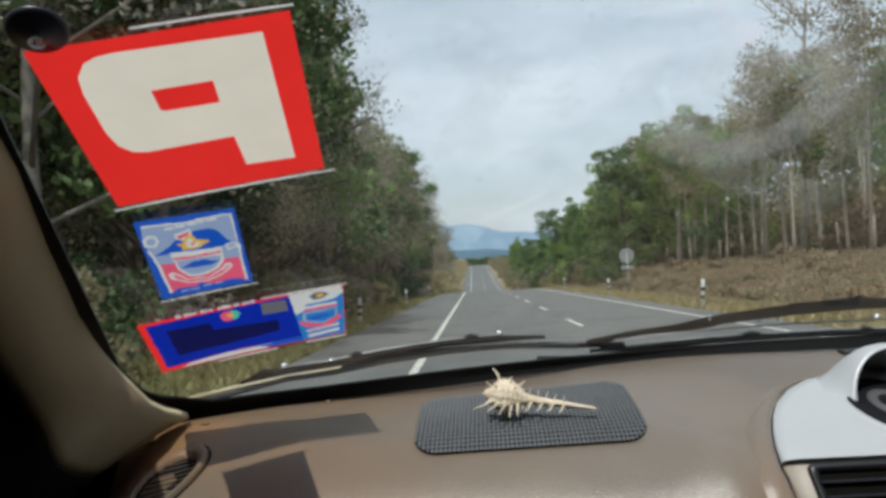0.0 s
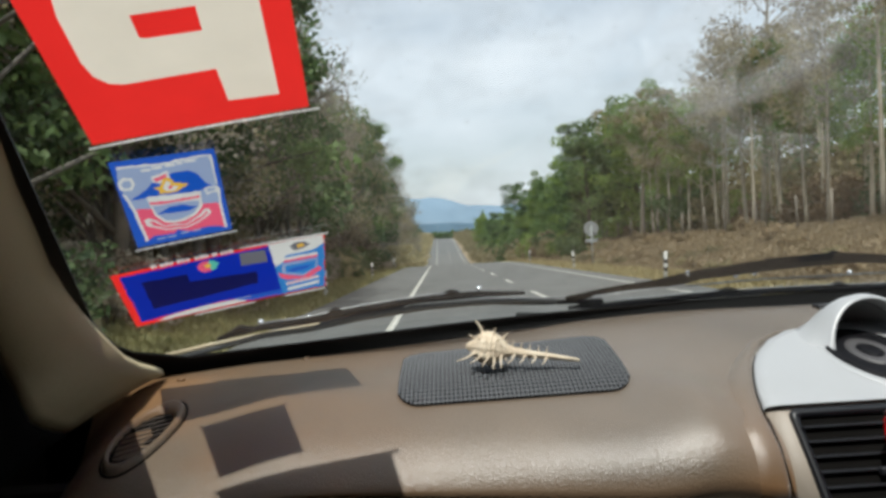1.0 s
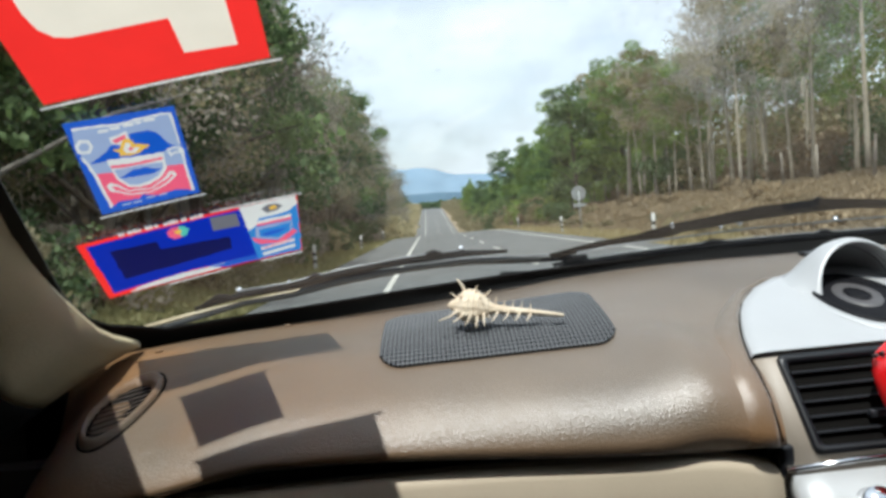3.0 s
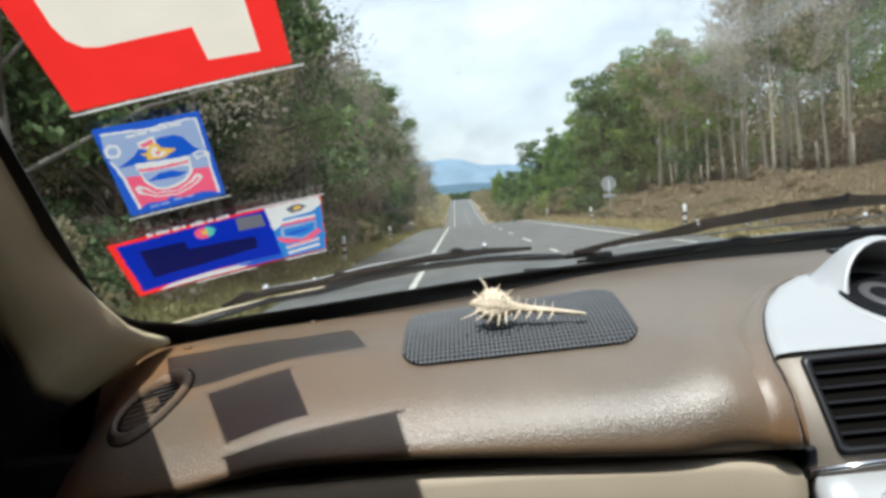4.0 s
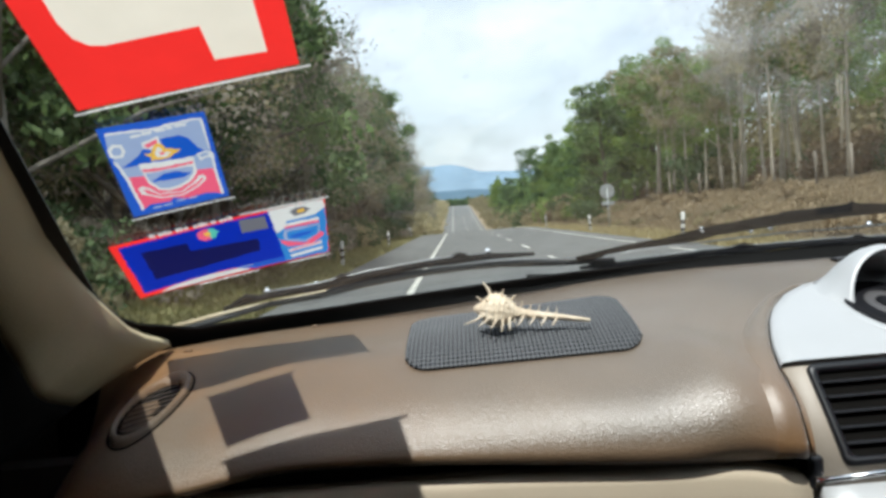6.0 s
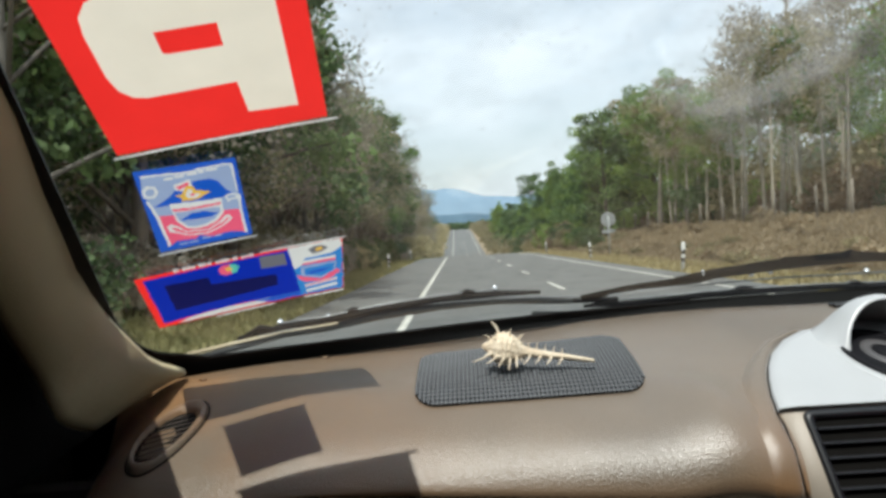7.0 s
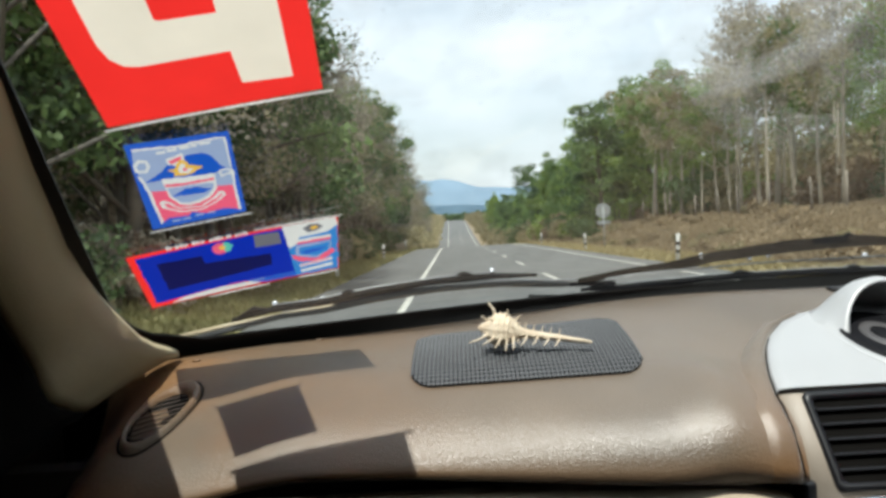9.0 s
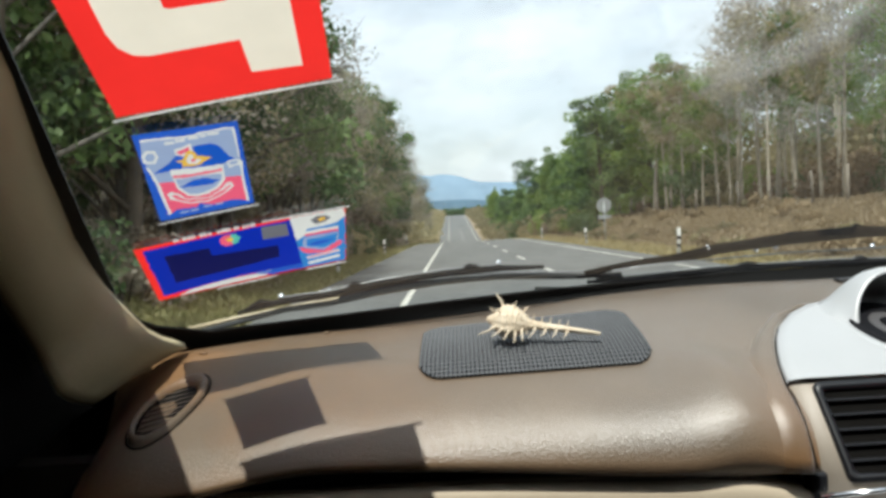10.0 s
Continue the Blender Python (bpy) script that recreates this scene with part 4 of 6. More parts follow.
def build_crest_sticker():
    place = sticker(((-0.2297, 0.5427), (-0.1640, 0.5556), (-0.1775, 0.6488), (-0.2484, 0.6393)))
    ob = thing("permit_sticker", "square blue and pink permit sticker with a crest on the glass", "sticker")
    sheet = []
    ink(sheet, "blue_square", M_MIDBLUE, *box_of(0, 0, 1, 1))
    ink(sheet, "pale_field", M_SKYBLUE, (0.057, 0.06), (0.27, 0.07), (0.48, 0.09), (0.615, 0.073), (0.84, 0.057), (0.95, 0.061), (0.955, 0.30), (0.94, 0.64), (0.09, 0.56), (0.05, 0.36), (0.025, 0.22))
    ink(sheet, "white_frame", M_WHITE, (0.050, 0.055), (0.27, 0.063), (0.48, 0.083), (0.615, 0.066), (0.84, 0.05), (0.955, 0.054), (0.955, 0.075), (0.84, 0.070), (0.62, 0.088), (0.48, 0.103), (0.27, 0.085), (0.06, 0.08))
    ink(sheet, "white_frame", M_WHITE, (0.935, 0.07), (0.958, 0.07), (0.958, 0.38), (0.94, 0.40))
    ink(sheet, "mountain", M_MOUNT, (0.081, 0.42), (0.264, 0.332), (0.344, 0.26), (0.532, 0.197), (0.70, 0.19), (0.78, 0.235), (0.838, 0.341), (0.934, 0.43), (0.637, 0.438), (0.258, 0.425))
    ink(sheet, "pink_field", M_PINK, (0.088, 0.53), (0.25, 0.55), (0.756, 0.595), (0.926, 0.62), (0.93, 0.945), (0.80, 0.90), (0.677, 0.905), (0.60, 0.92), (0.452, 0.87), (0.394, 0.905), (0.20, 0.885), (0.131, 0.927), (0.10, 0.92))
    ink(sheet, "white_frame", M_WHITE, (0.03, 0.335), (0.06, 0.35), (0.105, 0.52), (0.135, 0.93), (0.105, 0.94), (0.072, 0.52))
    ink(sheet, "white_frame", M_WHITE, (0.942, 0.46), (0.967, 0.45), (0.953, 0.62), (0.955, 0.955), (0.928, 0.95), (0.928, 0.62))
    ink(sheet, "badge", M_WHITE, (0.02, 0.22), (0.083, 0.168), (0.168, 0.188), (0.175, 0.26), (0.13, 0.315), (0.07, 0.31), (0.02, 0.29))
    ink(sheet, "badge_core", M_SKYBLUE, (0.05, 0.235), (0.09, 0.20), (0.145, 0.21), (0.15, 0.255), (0.115, 0.29), (0.06, 0.28))
    ink(sheet, "badge", M_WHITE, (0.80, 0.425), (0.88, 0.40), (0.96, 0.425), (0.965, 0.49), (0.90, 0.475), (0.83, 0.50))
    ink(sheet, "badge_core", M_SKYBLUE, (0.83, 0.435), (0.88, 0.42), (0.93, 0.44), (0.91, 0.46), (0.85, 0.475))
    ink(sheet, "ribbon", M_WHITE, (0.152, 0.684), (0.20, 0.655), (0.248, 0.69), (0.34, 0.785), (0.55, 0.81), (0.72, 0.72), (0.76, 0.665), (0.814, 0.667), (0.835, 0.72), (0.79, 0.76), (0.719, 0.80), (0.548, 0.87),
        (0.334, 0.845), (0.22, 0.78), (0.16, 0.75))
    ink(sheet, "ribbon_core", M_PINK, (0.19, 0.70), (0.225, 0.70), (0.335, 0.80), (0.55, 0.826), (0.733, 0.74), (0.785, 0.70), (0.80, 0.72), (0.712, 0.783), (0.548, 0.852), (0.339, 0.828), (0.22, 0.755))
    ink(sheet, "crest", M_WHITE, (0.239, 0.412), (0.778, 0.447), (0.757, 0.626), (0.68, 0.71), (0.555, 0.765), (0.44, 0.775), (0.345, 0.74), (0.265, 0.64))
    ink(sheet, "crest_field", M_SKYBLUE, (0.268, 0.525), (0.735, 0.545), (0.722, 0.622), (0.65, 0.69), (0.547, 0.735), (0.44, 0.745), (0.36, 0.715), (0.290, 0.625))
    ink(sheet, "crest_band", M_PINK, (0.256, 0.475), (0.464, 0.497), (0.75, 0.488), (0.745, 0.518), (0.454, 0.528), (0.26, 0.508))
    ink(sheet, "boat", M_MOUNT, (0.295, 0.632), (0.37, 0.60), (0.44, 0.565), (0.564, 0.566), (0.71, 0.618), (0.62, 0.655), (0.42, 0.645))
    ink(sheet, "emblem_tip", M_WHITE, (0.343, 0.20), (0.514, 0.165), (0.52, 0.249), (0.405, 0.285), (0.349, 0.262))
    ink(sheet, "emblem_tip", M_PINK, (0.36, 0.225), (0.50, 0.195), (0.49, 0.235), (0.38, 0.265))
    ink(sheet, "emblem", M_YELLOW, (0.325, 0.315), (0.392, 0.322), (0.447, 0.247), (0.511, 0.235), (0.545, 0.295), (0.60, 0.31), (0.681, 0.345), (0.60, 0.375), (0.534, 0.412), (0.369, 0.405), (0.385, 0.36))
    ink(sheet, "emblem_core", M_WHITE, (0.43, 0.335), (0.47, 0.27), (0.51, 0.285), (0.50, 0.33), (0.58, 0.345), (0.52, 0.39), (0.44, 0.385))
    ink(sheet, "emblem_core", M_PINK, (0.475, 0.33), (0.51, 0.325), (0.52, 0.355), (0.48, 0.37))
    for k, (a, b) in enumerate(((0.27, 0.36), (0.375, 0.47), (0.50, 0.60), (0.615, 0.67), (0.69, 0.80))):
        ink(sheet, "title_bar", M_WHITE, *box_of(a, 0.115 - 0.008 * k, b, 0.140 - 0.008 * k))
    for a, b in ((0.22, 0.31), (0.33, 0.42), (0.47, 0.56), (0.60, 0.68)):
        ink(sheet, "title_bar", M_SKYBLUE, *box_of(a, 0.93 - 0.02 * (a > 0.45), b, 0.952 - 0.02 * (a > 0.45)))
    print_on(place, sheet, ob)
    film_edge(place, -0.03, 1.05, 1.025, ob)


def build_tax_sticker():
    place = sticker(((-0.2813, 0.6649), (-0.1105, 0.6882), (-0.1228, 0.7741), (-0.2946, 0.7534)))
    ob = thing("road_tax_sticker", "long blue and red tax sticker with dark panel", "sticker")
    sheet = []
    ink(sheet, "red_sheet", M_RED, *box_of(0, 0, 1, 1))
    ink(sheet, "blue_field", M_BLUE, (0.034, 0.06), (0.735, 0.035), (0.775, 0.885), (0.398, 0.885), (0.035, 0.93))
    ink(sheet, "dark_panel", M_NAVY, (0.115, 0.215), (0.325, 0.24), (0.332, 0.385), (0.655, 0.44), (0.655, 0.665), (0.35, 0.715), (0.120, 0.73))
    ink(sheet, "grey_box", M_GREY, (0.590, 0.065), (0.711, 0.085), (0.716, 0.30), (0.587, 0.285))
    ink(sheet, "white_edge", M_WHITE, (0.10, 0.985), (0.18, 0.925), (0.373, 0.890), (0.58, 0.915), (0.57, 0.985), (0.16, 0.992))
    ink(sheet, "blue_edge", M_MIDBLUE, (0.50, 0.886), (0.78, 0.882), (0.78, 0.99), (0.60, 0.99))
    ink(sheet, "sea_panel", M_SEA, (0.745, 0.42), (0.779, 0.38), (0.807, 0.25), (0.942, 0.235), (0.998, 0.14), (0.997, 0.994), (0.768, 0.985))
    ink(sheet, "white_panel", M_WHITE, (0.728, 0.01), (0.887, 0.004), (0.998, 0.004), (0.998, 0.14), (0.942, 0.235), (0.807, 0.25), (0.779, 0.38), (0.750, 0.42))
    ink(sheet, "crest_band", M_WHITE, (0.785, 0.285), (0.964, 0.285), (0.965, 0.335), (0.787, 0.340))
    ink(sheet, "red_band", M_PINK, (0.787, 0.340), (0.965, 0.335), (0.964, 0.38), (0.788, 0.38))
    ink(sheet, "sea_shape", M_SKYBLUE, (0.782, 0.40), (0.962, 0.40), (0.958, 0.60), (0.885, 0.69), (0.785, 0.58))
    ink(sheet, "sea_shape", M_SEA, (0.795, 0.44), (0.955, 0.43), (0.950, 0.59), (0.885, 0.66), (0.80, 0.57))
    ink(sheet, "sea_shape", M_MIDBLUE, (0.80, 0.53), (0.86, 0.50), (0.945, 0.51), (0.90, 0.57), (0.83, 0.58))
    ink(sheet, "red_ribbon", M_PINK, (0.755, 0.55), (0.795, 0.60), (0.88, 0.705), (0.968, 0.555), (0.988, 0.62), (0.915, 0.765), (0.80, 0.72), (0.765, 0.63))
    ink(sheet, "title_bar", M_WHITE, (0.79, 0.775), (0.965, 0.735), (0.968, 0.79), (0.795, 0.83))
    ink(sheet, "title_bar", M_PINK, (0.80, 0.79), (0.955, 0.75), (0.957, 0.765), (0.802, 0.808))
    ink(sheet, "title_bar", M_WHITE, (0.795, 0.885), (0.965, 0.845), (0.968, 0.905), (0.80, 0.945))
    ink(sheet, "small_emblem", M_GREY, (0.825, 0.10), (0.86, 0.055), (0.90, 0.06), (0.93, 0.12), (0.90, 0.18), (0.85, 0.19))
    ink(sheet, "small_emblem", M_YELLOW, (0.86, 0.10), (0.89, 0.085), (0.905, 0.13), (0.87, 0.155))
    ink(sheet, "round_emblem", M_PINK, (0.385, 0.14), (0.41, 0.085), (0.44, 0.085), (0.44, 0.265), (0.41, 0.27), (0.387, 0.22))
    ink(sheet, "round_emblem", M_TEAL, (0.44, 0.085), (0.468, 0.10), (0.485, 0.165), (0.465, 0.25), (0.44, 0.265))
    ink(sheet, "round_emblem", M_YELLOW, (0.415, 0.15), (0.44, 0.13), (0.45, 0.19), (0.425, 0.205))
    for i, w in enumerate((0.030, 0.045, 0.025, 0.038, 0.020, 0.045, 0.030, 0.028, 0.040, 0.024)):
        u = 0.185 + 0.040 * i
        ink(sheet, "title_bar", M_WHITE, *box_of(u, -0.030 + 0.008 * (i % 3), u + w * 0.45, 0.028))
        ink(sheet, "title_bar", M_WHITE, *box_of(u + w * 0.55, -0.022 - 0.008 * (i % 2), u + w * 0.85, 0.028))
    for a, b in ((0.44, 0.50), (0.52, 0.60)):
        ink(sheet, "title_bar", M_SKYBLUE, *box_of(a, 0.895, b, 0.912))
    print_on(place, sheet, ob)
    film_edge(place, 0.30, 0.62, 1.03, ob)
    film_edge(place, 0.78, 1.0, 1.03, ob)
    film_edge(place, 0.6, 1.02, -0.03, ob)


def build_cup():
    x, y = -0.2095, 0.3915
    n = Vector((0.35 * (x - MID), 0.528, 1)).normalized()
    turn = n.to_track_quat("Z", "Y").to_matrix().to_4x4()
    bm = bmesh.new()
    prof = [(0.0, -0.010), (0.004, -0.010), (0.006, -0.006), (0.0125, -0.0035), (0.0145, -0.002), (0.0145, -0.0005)]
    rows = [[turn @ Vector((r * math.cos(a), r * math.sin(a), z)) + Vector((x, y, glass_z(x, y) - 0.003)) for a in np.linspace(0, 2 * math.pi, 33)] for r, z in prof[1:]]
    bm = sheet_bm(rows)
    ob = part("suction_cup", bm, M_CUP, None)
    tagged(ob, "dark round rubber suction cup stuck on the windscreen", "suction cup")


# ---- things on the dash ----
def build_mat():
    """Anti-slip mat: a thin rounded slab under a lattice of ribs."""
    ob = thing("dashboard_mat", "dark grey anti-slip rubber mat lying on the dash", "mat")
    a, b, c, d = Vector((-0.0590, 0.6955)), Vector((0.1500, 0.7010)), Vector((0.1575, 0.8640)), Vector((-0.0540, 0.8440))

    def on(u, v, lift):
        u, v = float(u), float(v)
        p = (a * (1 - u) + b * u) * (1 - v) + (d * (1 - u) + c * u) * v
        return Vector((p.x, p.y, top_z(p.x, p.y) + lift))
    corner = 0.10

    def edge(u):
        """How far the rounded corner cuts the ends off at u."""
        d2 = min(u, 1 - u) / corner
        return 0.0 if d2 >= 1 else 0.20 * (1 - math.sqrt(max(0.0, 1 - (1 - d2) ** 2)))
    us = [0, 0.004, 0.012, 0.025, 0.045, 0.07, 0.10] + list(np.linspace(0.15, 0.85, 12)) + [0.90, 0.93, 0.955, 0.975, 0.988, 0.996, 1]
    rows = [[on(u, edge(u) + (1 - 2 * edge(u)) * v, 0.0022) for v in np.linspace(0, 1, 9)] for u in us]
    part("mat_sheet", sheet_bm(rows, (0, 0, -0.0019)), M_MAT_SHADE, ob, "thin rubber sheet coloured black for shade in the holes", smooth=False)
    bm = bmesh.new()
    n_u, n_v = 54, 22
    for i in range(n_u):
        u = 0.006 + 0.988 * i / (n_u - 1)
        e = edge(u) - 0.006
        tube_bm([on(u, e + (1 - 2 * e) * k / 8, 0.0025) for k in range(9)], 0.00095, 6, 0.8, bm)
    for j in range(n_v):
        v = 0.01 + 0.98 * j / (n_v - 1)
        cut = min(v, 1 - v) / 0.20
        u0 = 0.004 if cut >= 1 else corner * (1 - math.sqrt(max(0.0, 1 - (1 - cut) ** 2))) + 0.003
        tube_bm([on(u0 + (1 - 2 * u0) * k / 6, v, 0.0026) for k in range(7)], 0.00125, 6, 0.7, bm)
    tagged(part("mat_ribs", bm, M_MAT, ob, "lattice of rubber ribs", smooth=False), kind="stuff")


def build_shell():
    """A spiny murex: ribbed body whorl, low spire, long straight canal and rows of spines."""
    spire, tip = Vector((0.0060, 0.755, 1.1915)), Vector((0.1092, 0.7415, 1.1740))
    axis = tip - spire
    d = axis.normalized()
    up = (Vector((0, 0, 1)) - d * d.z).normalized()
    side = d.cross(up)
    ob = thing("murex_shell", "cream spiny murex sea shell lying on the mat", "sea shell")
    prof = [(0.0, 0.0008), (0.02, 0.0026), (0.035, 0.0042), (0.05, 0.0040), (0.07, 0.0072), (0.09, 0.0074), (0.115, 0.0110), (0.15, 0.0130), (0.20, 0.0136), (0.25, 0.0128),
            (0.29, 0.0110), (0.33, 0.0084), (0.37, 0.0060), (0.41, 0.0047), (0.50, 0.0040), (0.62, 0.0035), (0.78, 0.0030), (0.90, 0.0024), (1.0, 0.0015)]

    def radius(t):
        for (a, b), (c, e) in zip(prof, prof[1:]):
            if t <= c:
                return b + (e - b) * (t - a) / (c - a)
        return prof[-1][1]
    rows = []
    for t in [0.0, 0.01] + [0.02 + 0.0095 * i for i in range(46)] + [0.50, 0.56, 0.62, 0.68, 0.74, 0.80, 0.86, 0.92, 0.97, 1.0]:
        ring = []
        for k in range(49):
            a = 2 * math.pi * (k % 48) / 48
            lump = max(0.0, math.cos(3 * (a - 0.15) + 3.5 * t)) ** 3
            swell = 1 + (0.13 if t < 0.36 else 0.12) * lump - 0.04 + 0.03 * math.cos(13 * a)
            rr = radius(t) * (1.10 if t < 0.33 else 1.10 - 0.18 * min(1.0, (t - 0.33) / 0.08)) * swell * (1 + (0.045 if t < 0.4 else 0.02) * math.sin(150 * t))
            o = math.cos(a) * up + math.sin(a) * side
            q = spire + axis * t + rr * o
            ring.append(q + o * rr * 0.07 * noise.noise(q * 320))
        rows.append(ring)
    part("shell_body", sheet_bm(rows), M_SHELL, ob, "cream ribbed shell body with long canal")

    # angle round the axis (0 up, 90 towards the seats), place along it, length, slant along it, thickness at the root
    rng = random.Random(4)
    fan = [(116, 0.11, 0.0245, -1.1, 0.0015), (110, 0.17, 0.0215, -0.6, 0.0015), (114, 0.22, 0.0200, -0.25, 0.0013), (112, 0.27, 0.0195, 0.0, 0.0014), (110, 0.32, 0.0215, 0.1, 0.0015), (130, 0.08, 0.0085, -0.8, 0.0012),
           (135, 0.36, 0.0065, 0.2, 0.0011)]
    crown = [(-8, 0.155, 0.0150, -0.75, 0.0019), (6, 0.235, 0.0085, 0.1, 0.0012), (-12, 0.305, 0.0100, 0.75, 0.0013), (12, 0.085, 0.0080, -1.3, 0.0013), (35, 0.27, 0.0050, 0.5, 0.0010),
             (-40, 0.20, 0.0085, 0.3, 0.0012), (40, 0.13, 0.0050, -0.6, 0.0011), (-55, 0.12, 0.0080, -0.7, 0.0012), (22, 0.335, 0.0055, 0.9, 0.0010)]
    canal = [(118, 0.44 + 0.093 * k, 0.0140 - 0.0014 * k, -0.45, 0.0013) for k in range(4)] + [(-12 + 3 * k, 0.41 + 0.075 * k, 0.0075 - 0.0005 * k, 0.1, 0.0008) for k in range(5)]
    canal += [(95, 0.40 + 0.10 * k, 0.0040, -0.2, 0.0009) for k in range(3)]
    back = [(235, 0.12 + 0.09 * k, 0.0140 - 0.0008 * k, -0.4 + 0.2 * min(k, 2), 0.0013) for k in range(6)]
    for ang, t, size, slant, root in fan + crown + canal + back:
        a = radians(ang + rng.uniform(-3, 3))
        o = math.cos(a) * up + math.sin(a) * side
        size *= rng.uniform(0.93, 1.07)
        p0 = spire + axis * t + o * radius(t) * 0.72
        p1 = p0 + (o + d * slant * 0.6).normalized() * (size * 0.5 + radius(t) * 0.2)
        p2 = p1 + (o + d * slant * 1.2 - up * 0.12).normalized() * size * 0.5
        floor = top_z(p2.x, p2.y) + 0.0038
        if p2.z < floor:
            p2.z = floor
        part("spine", tube_bm([p0, p0.lerp(p1, 0.5), p1, p1.lerp(p2, 0.6), p2], [root * 1.25, root * 0.85, root * 0.66, root * 0.5, root * 0.26], 7), M_SHELL, ob)


def build_freshener():
    """Vent air freshener: glossy red capsule with a slotted silver plate."""
    ob = thing("air_freshener", "glossy red air freshener with silver plate clipped on the outlet", "air freshener")
    m = Matrix.Translation((0.345, 0.612, 1.106)) @ Matrix.Rotation(radians(-14), 4, "Y") @ Matrix.Rotation(radians(-20), 4, "X")
    rows = []
    for k in range(17):
        s = -1 + 2 * k / 16
        r = math.sqrt(max(0.0, 1 - abs(s) ** 2.6))
        rows.append([m @ Vector((0.023 * r * math.cos(a), 0.015 * r * math.sin(a), 0.045 * s)) for a in np.linspace(0, 2 * math.pi, 29)])
    part("capsule", sheet_bm(rows), M_FRESH_RED, ob, "glossy red capsule")
    plate = []
    for k, y in ((1.0, -0.0125), (1.0, -0.0162), (0.9, -0.0172), (0.0, -0.0176)):
        plate.append([m @ Vector((0.004 + 0.0150 * k * math.cos(a), y, 0.006 + 0.026 * k * math.sin(a))) for a in np.linspace(0, 2 * math.pi, 29)])
    part("silver_plate", sheet_bm(plate), M_SILVER_DULL, ob, "oval silver plate")
    for i in range(4):
        z = 0.022 - 0.0065 * i
        part("slot", box_bm((-0.007, -0.0186, z - 0.0012), (0.014, -0.0172, z + 0.0012), 0.0005, 1, m), M_DARK, ob)
    for i in range(7):
        x = -0.016 + 0.0053 * i
        part("notch", box_bm((x - 0.0012, -0.010, 0.036), (x + 0.0012, -0.004, 0.0395), 0.0004, 1, m), M_DARK, ob)
    part("clip", box_bm((-0.004, 0.010, -0.012), (0.004, 0.045, 0.0), 0.001, 2, m), M_DARK, ob)


# ---- wipers outside the glass ----
def over(x, y, lift):
    return Vector((x, y, glass_z(x, y) + lift))


def build_wiper(name, label, blade, arm, rivets, tan, bulk=0.0048):
    ob = thing(name, label, "windscreen wiper", "wipers")
    part("blade_rubber", tube_bm([over(x, y, 0.006) for x, y in blade], 0.0034, 8, 0.9), M_RUBBER, ob, "black rubber blade")
    part("blade_frame", tube_bm([over(x, y - 0.003, 0.014) for x, y in blade[1:-1]], [0.0025] + [0.0048] * (len(blade) - 4) + [0.0025], 8, 0.8), M_WIPER, ob, "black wiper frame")
    if bulk:
        part("arm", tube_bm([over(*p) for p in arm], [0.0045] + [bulk] * (len(arm) - 2) + [0.0045], 6, 0.7), M_WIPER, ob, "black wiper arm", smooth=False)
        part("arm_glint", tube_bm([over(x, y - 0.004, lift + 0.0035) for x, y, lift in arm[1:]], 0.0012, 6), M_GLINT, ob, "pale grey strip for the highlight on the edge")
    else:           # a flat folded arm given by its upper and lower edge
        rows = [[over(x, y, 0.020) for x, y, _, _ in arm], [over(x + 0.35 * (u - x), y + 0.35 * (v - y), 0.0172) for x, y, u, v in arm],
                [over(x + 0.75 * (u - x), y + 0.75 * (v - y), 0.0168) for x, y, u, v in arm], [over(u, v, 0.0195) for _, _, u, v in arm]]
        part("arm", sheet_bm(rows, (0, 0.005, -0.0005)), M_WIPER, ob, "flat black folded wiper arm", smooth=False)
        part("arm_glint", tube_bm([over(x, y, 0.010) for x, y in ((0.171, 0.9555), (0.209, 0.9540), (0.250, 0.9558), (0.291, 0.9577), (0.337, 0.9579), (0.383, 0.9575), (0.439, 0.9590), (0.505, 0.9562), (0.62, 0.9500))],
                                 0.0014, 6), M_GLINT, ob, "pale grey strip for the highlight below the arm")
    part("blade_glint", tube_bm([over(x, y - 0.007, 0.0165) for x, y in blade[2:-2]], 0.0009, 6), M_GLINT, ob, "pale grey strip for the highlight on the edge")
    if tan:
        part("spring_rail", tube_bm([over(x, y, 0.017) for x, y in tan], 0.0024, 6), M_TAN, ob, "dusty tan metal rail")
    for i in range(1, len(blade) - 2, 2):
        (x0, y0), (x1, y1) = blade[i], blade[i + 1]
        a, b = over(x0, y0 - 0.004, 0.012), over(x1, y1 - 0.004, 0.012)
        top = over((x0 + x1) / 2, (y0 + y1) / 2 - 0.005, 0.0185)
        part("yoke", tube_bm([a, a.lerp(top, 0.7), top, b.lerp(top, 0.7), b], [0.0015, 0.0032, 0.004, 0.0032, 0.0015], 6, 0.8), M_WIPER, ob)
    for x, y in rivets:
        bm = bmesh.new()
        bmesh.ops.create_icosphere(bm, subdivisions=2, radius=0.0034, matrix=Matrix.Translation(over(x, y, 0.021)))
        part("rivet", bm, M_RIVET, ob, "shiny rivet")


